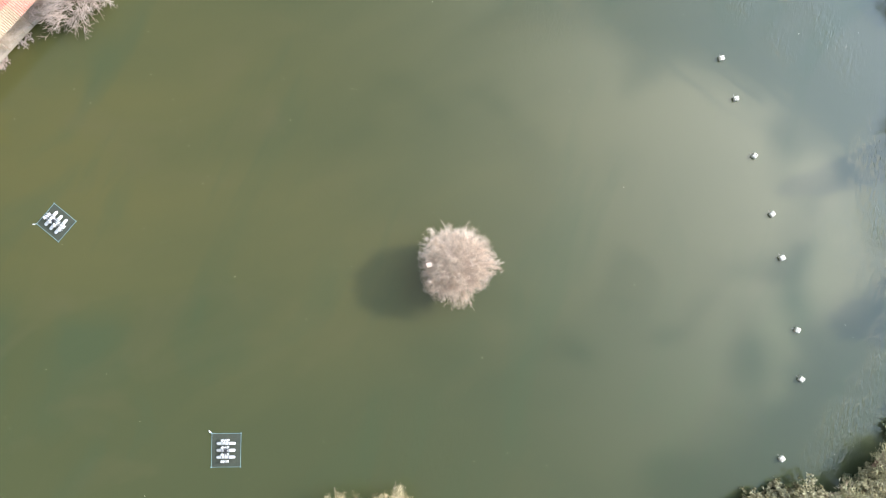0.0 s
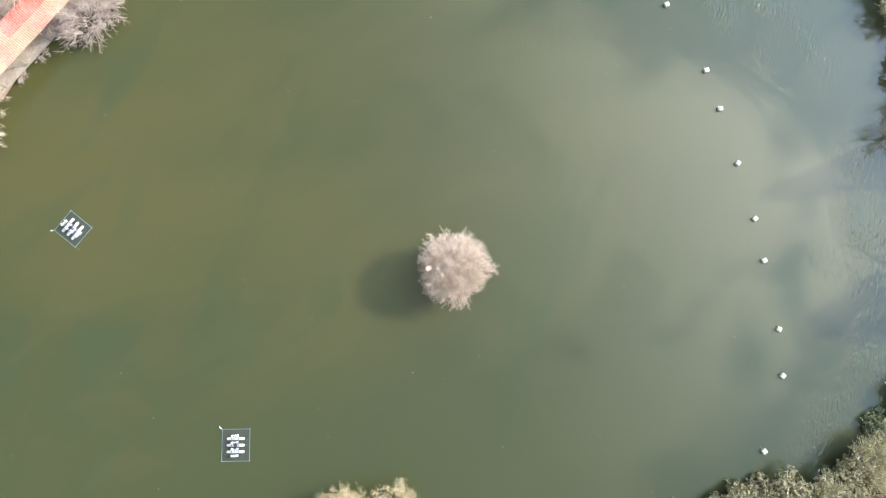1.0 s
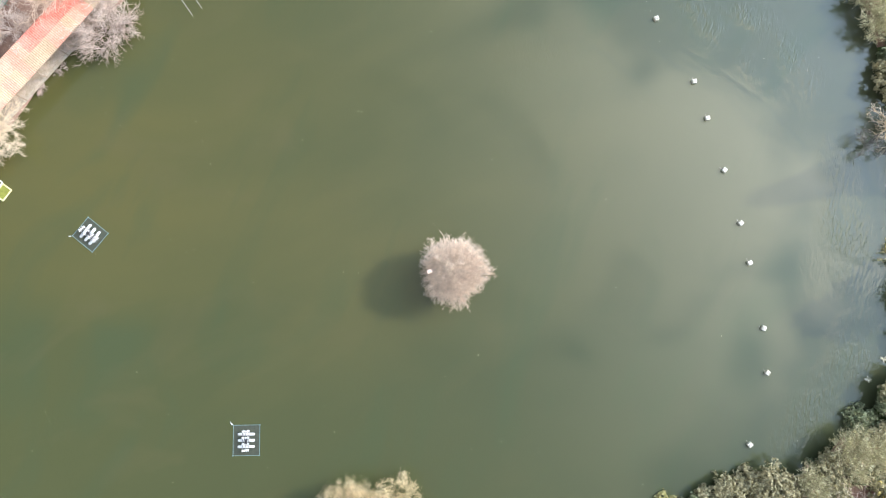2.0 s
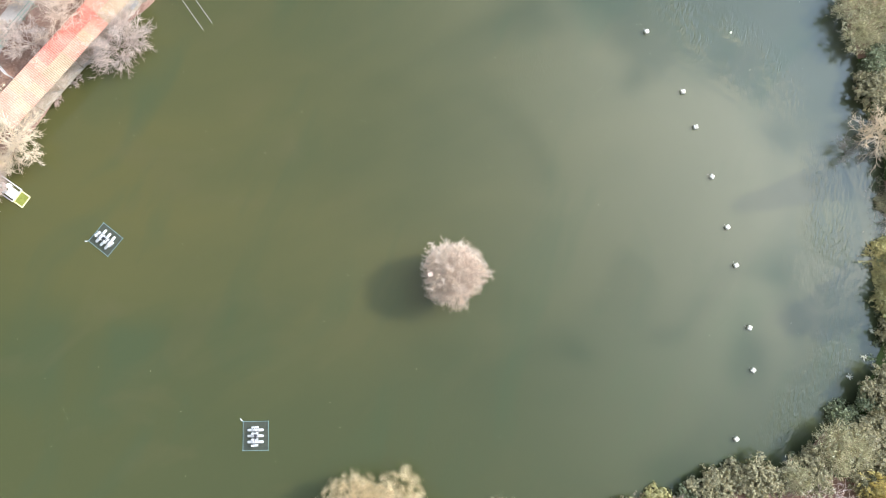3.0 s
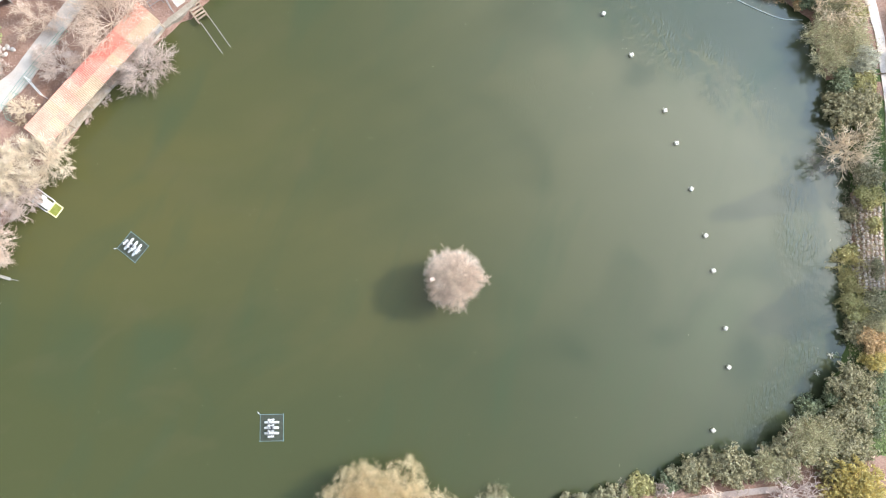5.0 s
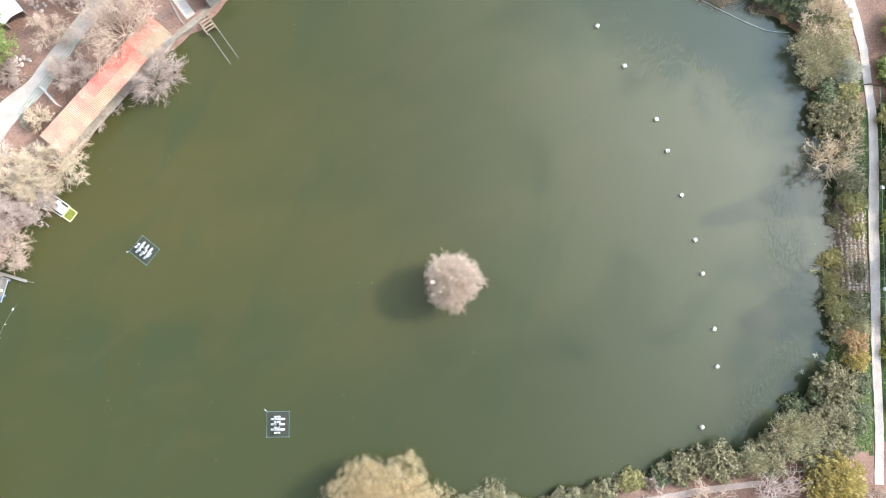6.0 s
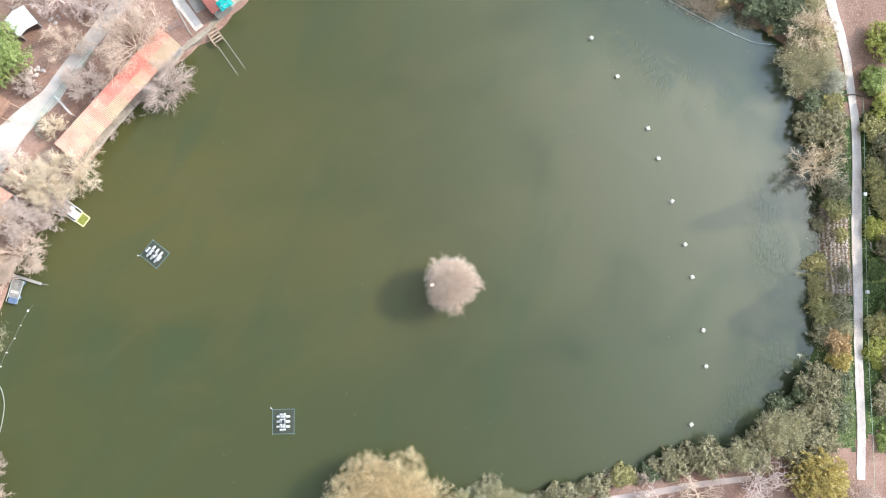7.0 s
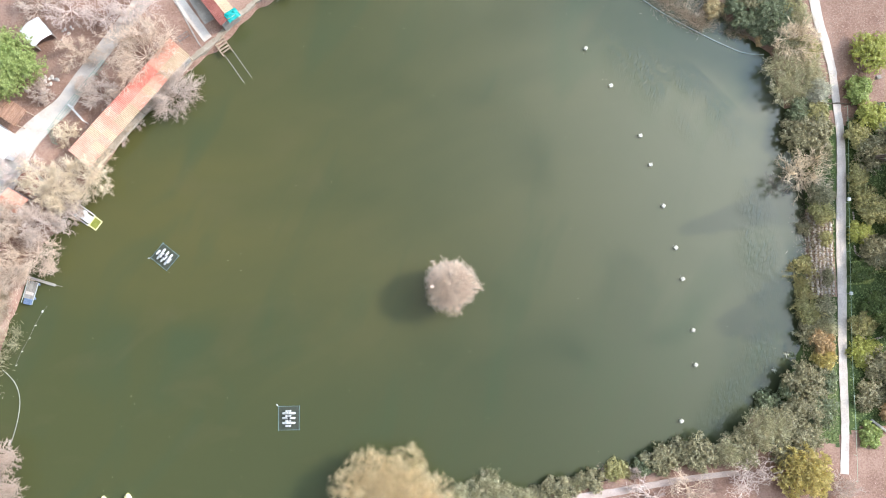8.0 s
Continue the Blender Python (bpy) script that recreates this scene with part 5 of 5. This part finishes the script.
def work_raft():
    root = thing("work_raft", pose(-51.0, 3.0, 0, 0, 0, -14), "small grey raft with a blue tarpaulin and a long gangplank", "raft")
    for i in range(7):
        part("plank", Build().box((-0.6 + i * 0.2, 0.5, 0.22), (0.18, 2.2, 0.05)), WOOD_GREY, root)
    for y in (-0.4, 1.4):
        part("float", Build().capsule((-0.8, y, 0.05), (0.8, y, 0.05), 0.2, 10), TARP_BLUE, root)
    part("box", Build().box((0.1, -0.9, 0.3), (0.9, 0.7, 0.45), 0, 0.06), TARP_BLUE, root, "blue covered box")
    part("box", Build().box((0.0, 0.1, 0.34), (0.9, 0.35, 0.2), 0, 0.04), CONCRETE, root)
    for x in (-0.68, 0.68):
        part("rail", Build().tube([(x, -1.2, 0.3), (x, 1.6, 0.34)], 0.04, 6), BOOM_SKIN, root)
    part("gangplank", Build().box((0.9, 1.9, 0.3), (3.8, 0.32, 0.06), -3), WOOD_GREY, root)
    part("gangplank_tip", Build().tube([(2.7, 1.8, 0.3), (3.6, 1.85, 0.2)], 0.03, 6), WOOD_GREY, root)


work_raft()


def drying_rack():
    root = thing("drying_rack", pose(-32.5, 35.3, gz(-32.5, 35.3), 0, 0, 35), "grey metal rack standing beside the shed", "rack")
    for y in (-0.3, 0.3):
        part("rail", Build().tube([(-0.8, y, 0.9), (0.8, y, 0.9)], 0.035, 6), GREY_METAL, root)
        for x in (-0.75, 0.75):
            part("leg", Build().tube([(x, y, 0), (x, y, 0.9)], 0.03, 6), GREY_METAL, root)
    for i in range(5):
        part("bar", Build().tube([(-0.6 + 0.3 * i, -0.3, 0.92), (-0.6 + 0.3 * i, 0.3, 0.92)], 0.02, 5), GREY_METAL, root)


drying_rack()


def bench():
    root = thing("bench", pose(-32.2, 32.2, gz(-32.2, 32.2), 0, 0, 54), "short grey stone bench on the bank beside the shed", "bench")
    part("seat", Build().box((0, 0, 0.42), (1.1, 0.4, 0.1), 0, 0.02), OLD_CONCRETE, root)
    for x in (-0.4, 0.4):
        part("leg", Build().box((x, 0, 0.18), (0.14, 0.34, 0.38), 0, 0.02), OLD_CONCRETE, root)


bench()


def fence(line, height, mat, label, spacing=2.2, rails=(0.15, 0.55, 0.98), r=0.03, name="wire_fence", posts=True):
    pts = np.array(line, float)
    at = np.concatenate([[0], np.cumsum(np.hypot(*np.diff(pts, axis=0).T))])
    s = np.linspace(0, at[-1], max(2, int(at[-1] / spacing) + 1))
    x, y = np.interp(s, at, pts[:, 0]), np.interp(s, at, pts[:, 1])
    z0 = gz(x[0], y[0])
    root = thing(name, pose(x[0], y[0], z0), label, "fence")
    p = [(a - x[0], c - y[0], gz(a, c) - z0) for a, c in zip(x, y)]
    me = Build().tube([(0, 0, -0.2), (0, 0, height)], r * 1.3, 6).mesh("post")
    for a in p:
        ob = part("post", me, mat, root)
        ob.location = a
    for k in rails:
        part("rail", Build().tube([(a[0], a[1], a[2] + height * k) for a in p], r, 5), mat, root)
    return root


fence([(50.9, 25.9), (50.85, 22.3), (50.35, 14.3), (49.8, 2.4), (49.4, -5.9), (49.2, -13.9), (49.0, -19.9)], 0.6, WIRE_GREEN, "low pale green wire fence beside the footpath", 3.0, (0.98,), 0.022)
fence([(-42.3, 32.0), (-45.1, 28.3), (-46.5, 26.4), (-48.7, 23.2), (-48.0, 21.6)], 1.3, GREEN_FENCE, "green railing along the concrete path", 1.6, (0.3, 0.65, 0.98), 0.02)
fence([(-46.3, 26.4), (-44.5, 24.4)], 1.3, WHITE_PLASTIC, "white gate rail between path and shed", 1.4, (0.5, 0.98), 0.05, "gate_rail")
fence([(-29.6, 41.6), (-27.4, 37.6)], 1.2, WOOD, "timber rail fence beside the jetty walk", 1.2)
fence([(-34.6, 41.5), (-31.8, 36.6), (-30.6, 34.4)], 1.1, WOOD_GREY, "thin rail fence of a small pen", 1.6)


def fence_box(x, y):
    root = thing("junction_box", pose(x, y, gz(x, y)), "small white box mounted on a fence post", "box", "boxes on the fence")
    part("pole", Build().tube([(0, 0, 0), (0, 0, 0.65)], 0.04, 6), GREY_METAL, root)
    part("case", Build().box((0, 0, 0.75), (0.34, 0.4, 0.3), 0, 0.03), WHITE_PLASTIC, root)
    return root


box = fence_box(50.25, 14.0)
copy_thing(box, pose(49.72, 2.4, gz(49.72, 2.4)))


def bow_canopy(x, y, seed):
    root = thing("yellow_boat", pose(x, y, 0, 0, 0, 8), "pale yellow boat bow moored at the south bank", "boat")
    n = 10
    v, f = [], []
    for i in range(n + 1):
        u = i / n
        w = 0.85 * math.sqrt(max(0.0, 1 - (1 - u) ** 1.6)) + 0.02
        for a in (-1, -0.6, 0, 0.6, 1):
            v.append((a * w, 0.8 - u * 3.0, 0.55 - 0.22 * a * a - 0.1 * u))
        v.append((w * 0.7, 0.8 - u * 2.9, -0.15))
        v.append((-w * 0.7, 0.8 - u * 2.9, -0.15))
    for i in range(n):
        for j in range(7):
            k = (j + 1) % 7
            f.append((7 * i + j, 7 * i + k, 7 * i + 7 + k, 7 * i + 7 + j))
    f.append(tuple(range(7)))
    f.append(tuple(7 * n + j for j in reversed(range(7))))
    part("hull", Build().add(v, f).mesh("hull", True), YELLOW_PAINT, root)
    part("thwart", Build().box((0, -1.4, 0.55), (1.3, 0.3, 0.05)), WHITE_PLASTIC, root)


bow_canopy(-37.9, -21.7, 1)
bow_canopy(-40.8, -22.0, 2)


# ---- uncountable small stuff ----
WALKS = np.array([(47.3, 44), (47.9, 40.1), (48.3, 37.1), (49.1, 34.1), (49.7, 30.4), (49.9, 26.7), (50.2, 22.3), (50.0, 17.2), (49.5, 10.8), (49.1, 2.4), (48.6, -5.8), (48.3, -13.9), (47.8, -19.1)])


def scatter(name, n, inside, size, mat, label, category, seed, base=None, long=1.6, flat=0.25):
    rng = np.random.default_rng(seed)
    x0, x1, y0, y1 = inside
    at = np.stack([x0 + (x1 - x0) * rng.random(n), y0 + (y1 - y0) * rng.random(n), np.zeros(n)], -1)
    d = shore_distance(at[:, 0], at[:, 1])
    if base is None:
        path_x = np.interp(at[:, 1], WALKS[::-1, 1], WALKS[::-1, 0])
        at = at[(d > 0.6) & (np.abs(at[:, 0] - path_x) > 0.85)]
        at[:, 2] = land_height(at[:, 0], at[:, 1]) + 0.035
    else:
        at = at[d < -0.8]
        at[:, 2] = base
    nrm = rng.normal(0, flat, at.shape) + [0, 0, 1]
    nrm /= np.linalg.norm(nrm, axis=1)[:, None]
    ob = part(name, leaves(name, at, nrm, size, rng, long), mat)
    return tagged(ob, label, category, kind="stuff")


scatter("floating_leaves", 140, (-54, 44, -22, 44), 0.052, LEAF_GREY, "small dull leaves floating on the pond", "leaves", 81, 0.012, 1.5, 0.05)
scatter("leaf_litter", 7000, (49.5, 60, 24, 44), 0.075, LITTER, "dry brown leaf litter on bare earth", "leaf litter", 82)
scatter("leaf_litter", 12000, (-62, -28, 14, 46), 0.07, LITTER, "dry pinkish-brown leaf litter in the enclosures", "leaf litter", 83)
scatter("leaf_litter", 7000, (12, 60, -30, -14), 0.06, LITTER, "dry leaf litter south of the pond", "leaf litter", 84)
scatter("ground_cover", 9000, (48.8, 60, -13, 24.5), 0.18, LEAF_WEED, "low green ground cover beyond the fence", "ground cover", 85)
scatter("bank_weeds", 3500, (43, 48.6, -14, 2.5), 0.16, LEAF_OLIVE, "low weeds between the bank shrubs", "weeds", 86)
scatter("bank_weeds", 3500, (43, 49, 12.6, 30), 0.16, LEAF_OLIVE, "low weeds between the bank shrubs", "weeds", 87)
scatter("bank_weeds", 2600, (44.4, 48.8, 2.5, 12.6), 0.13, LEAF_OLIVE, "low weeds among the bank stones", "weeds", 88)
scatter("bank_weeds", 3600, (44.6, 48.2, -15.5, -5), 0.2, LEAF_WEED, "low green weeds beside the footpath", "weeds", 89)


def reeds(name, n, spots, mat, label, seed, tall=1.0):
    rng = np.random.default_rng(seed)
    k = rng.integers(0, len(spots), n)
    s = np.array(spots, float)[k]
    at = np.stack([s[:, 0] + rng.normal(0, 1, n) * s[:, 2], s[:, 1] + rng.normal(0, 1, n) * s[:, 3], np.zeros(n)], -1)
    at[:, 2] = np.maximum(land_height(at[:, 0], at[:, 1]), -0.25)
    st = grow(at, unit(rng, n, 2.2), tall * (0.6 + 0.8 * rng.random(n)), np.full(n, 0.018), 3, rng, 0.14, -0.12)
    ob = part(name, tubes(name, [st], 3), mat)
    return tagged(ob, label, "reeds", kind="stuff")


reeds("dry_reeds", 4200, [(28.3, 41.2, 0.8, 0.9), (30.2, 39.6, 0.8, 0.8), (32.0, 38.4, 0.8, 0.7), (33.6, 37.4, 0.7, 0.6), (35.0, 39.0, 1.0, 0.8), (38.2, 36.4, 0.9, 0.5), (32.5, 41.2, 1.4, 0.8)], REED, "dry tan reeds in the shallow corner", 91)
reeds("dry_stalks", 1500, [(46, 9.5, 0.9, 2.0), (46.2, 6.0, 0.9, 1.5), (46.4, 3.6, 0.9, 1.2), (46, 11.5, 0.9, 1.0)], REED, "flattened dry stalks on the stony bank", 92, 0.8)
reeds("corner_sedge", 700, [(36.4, 37.2, 0.8, 0.5), (37.8, 36.2, 0.7, 0.4), (34.6, 38.0, 0.6, 0.5)], LEAF_DARK, "dark green sedge in the shallow corner", 94, 0.7)
reeds("bank_grass", 3200, [(-53.6, 3.0, 0.4, 1.2), (-54.2, 0.5, 0.5, 1.2), (-54.8, -2.0, 0.5, 1.2), (-55.4, -4.5, 0.6, 1.4), (-55.6, -8.0, 0.6, 1.6)], REED, "dry tan grass on the west bank", 95, 0.6)
reeds("green_sedge", 500, [(-53.5, -3.0, 0.5, 1.5), (-52.3, -1.5, 0.3, 0.3), (-52.6, -3.0, 0.3, 0.3), (-54, -5.2, 0.4, 0.6)], LEAF_GREY, "grey-green sedge at the west bank", 93, 0.9)


# ---- stones, the last of the pieces ----
def stone_meshes(count, seed):
    """A few rough stones to be shared by many."""
    out = []
    for i in range(count):
        rng = np.random.default_rng(seed + i)
        bm = bmesh.new()
        bmesh.ops.create_icosphere(bm, subdivisions=1, radius=0.5)
        for v in bm.verts:
            v.co *= 0.8 + 0.35 * rng.random()
            v.co.z *= 0.6
        me = bpy.data.meshes.new("stone")
        bm.to_mesh(me)
        bm.free()
        me.materials.append(PALE_STONE)
        out.append(me)
    return out


STONES = stone_meshes(6, 300)


def edging(line, label):
    """A curved row of pale garden stones."""
    rng = np.random.default_rng(int(abs(line[0][1]) * 10))
    pts = np.array(line, float)
    at = np.concatenate([[0], np.cumsum(np.hypot(*np.diff(pts, axis=0).T))])
    root = thing("stone_edging", pose(*line[0], gz(*line[0])), label, "edging")
    for q in np.arange(0, at[-1], 0.3):
        x, y = np.interp(q, at, pts[:, 0]), np.interp(q, at, pts[:, 1])
        ob = part("stone", STONES[rng.integers(6)], PALE_STONE, root)
        ob.location = (x - line[0][0], y - line[0][1], gz(x, y) - gz(*line[0]) + 0.04)
        ob.rotation_euler = (0, 0, rng.random() * 6)
        ob.scale = (0.34, 0.28, 0.34)


edging([(51.1, 12.4), (51.2, 11.3), (51.8, 10.2), (52.6, 9.0), (53.5, 8.7)], "curved row of pale garden stones beyond the fence")
edging([(51.0, 8.2), (51.0, 7.5), (51.6, 6.9), (52.7, 6.5)], "curved row of pale garden stones beyond the fence")
edging([(50.5, -2.0), (51.0, -2.8), (51.9, -3.3), (53.3, -3.0), (54.2, -2.6)], "curved row of pale garden stones below a shrub bed")


def stony_bank():
    rng = np.random.default_rng(66)
    root = tagged(new("stone_revetment"), "rough rows of weathered stones and stalks on the east bank", "revetment", kind="structure")
    root.location = (46.2, 7.5, 0)
    for i in range(280):
        y = 2.4 + 0.295 * (i % 35) + rng.normal(0, 0.05)
        x = 44.75 + 0.02 * y + 0.46 * (i // 35) + rng.normal(0, 0.05)
        ob = part("stone", STONES[rng.integers(6)], BANK_ROCK, root)
        ob.location = (x - 46.2, y - 7.5, gz(x, y) + 0.07)
        ob.rotation_euler = (rng.normal(0, 0.15), rng.normal(0, 0.15), rng.random() * 6)
        k = 0.24 + 0.16 * rng.random()
        ob.scale = (k, k * 1.1, k * 1.2)


stony_bank()


def crossing_pipe():
    pts = [(48.6, 26.3), (50.1, 26.4), (51.5, 26.2), (52.9, 25.9), (56.5, 26.2)]
    root = thing("water_pipe", pose(48.6, 26.3, gz(48.6, 26.3)), "dark pipe laid across the footpath", "pipe")
    part("hose", Build().tube([(x - 48.6, y - 26.3, gz(x, y) - gz(48.6, 26.3) + 0.12) for x, y in pts], 0.09, 8), BARK_DARK, root)


crossing_pipe()


def kerb_beam(a, b):
    root = thing("concrete_beam", pose(*a, gz(*a), 0, 0, math.degrees(math.atan2(b[1] - a[1], b[0] - a[0]))), "grey concrete beam lying on bare earth", "beam")
    ln = math.hypot(b[0] - a[0], b[1] - a[1])
    part("beam", Build().box((ln / 2, 0, 0.12), (ln, 0.28, 0.24), 0, 0.03), OLD_CONCRETE, root)


kerb_beam((51.39, -12.76), (53.27, -14.24))


def meter_box(x, y):
    root = thing("meter_box", pose(x, y, gz(x, y), 0, 0, 10), "small grey metal box on a short post", "box")
    part("post", Build().tube([(0, 0, -0.1), (0, 0, 0.5)], 0.05, 6), GREY_METAL, root)
    part("case", Build().box((0, 0, 0.65), (0.5, 0.42, 0.4), 0, 0.03), GREY_METAL, root)
    part("lid", Build().box((0, 0, 0.87), (0.55, 0.46, 0.05), 0, 0.01), WOOD_GREY, root)


meter_box(54.9, 29.44)


def rock_pile(x, y, count, seed, label):
    rng = np.random.default_rng(seed)
    root = thing("rock_pile", pose(x, y, gz(x, y)), label, "rocks")
    for i in range(count):
        ob = part("stone", STONES[rng.integers(6)], PALE_STONE, root)
        ob.location = (rng.normal(0, 0.5), rng.normal(0, 0.5), 0.08)
        k = 0.25 + 0.35 * rng.random()
        ob.scale, ob.rotation_euler = (k, k * 1.2, k), (0, 0, rng.random() * 6)


rock_pile(-49.2, 29.9, 12, 401, "loose pile of pale rocks on bare earth")
rock_pile(-47.6, 36.3, 6, 402, "a few pale rocks beside the white hut")
rock_pile(-50.4, 28.8, 5, 403, "a few pale rocks on bare earth")


def rosette(x, y, z, count, length, width, seed, mat, label, name, category):
    """A tuft of long leaves that arch out from one crown."""
    rng = np.random.default_rng(seed)
    root = thing(name, pose(x, y, z), label, category)
    for i in range(count):
        w = 2.4 * i + rng.normal(0, 0.2)
        rise = 0.25 + 0.9 * rng.random()
        b, k = Build(), length * (0.75 + 0.4 * rng.random())
        c, sn = math.cos(w), math.sin(w)
        rows = []
        for j in range(5):
            u = j / 4
            q = width * (0.4 + 1.2 * u) * (1 - u) + 0.004
            r, h = k * u, 0.05 + k * (rise * u - 0.75 * u * u)
            rows += [(c * r - sn * q, sn * r + c * q, h), (c * r, sn * r, h - 0.25 * q), (c * r + sn * q, sn * r - c * q, h)]
        b.add(rows, [(3 * j + m, 3 * j + m + 1, 3 * j + m + 4, 3 * j + m + 3) for j in range(4) for m in range(2)])
        part("leaf", b, mat, root)
    return root


rosette(46.2, -4.9, gz(46.2, -4.9) + 0.3, 30, 1.25, 0.07, 501, LEAF_DULL, "spiky rosette of narrow yellowish leaves beside the footpath", "yucca", "plant")
for i, (x, y) in enumerate([(43.2, -2.4), (42.2, -5.0), (40.6, -6.9), (44.0, -5.6), (45.1, 5.4)]):
    rosette(x, y, 0.0, 11, 0.42, 0.05, 510 + i, LEAF_SILVER, "pale green leaf tuft standing in the shallows", "water_plant", "water plant")
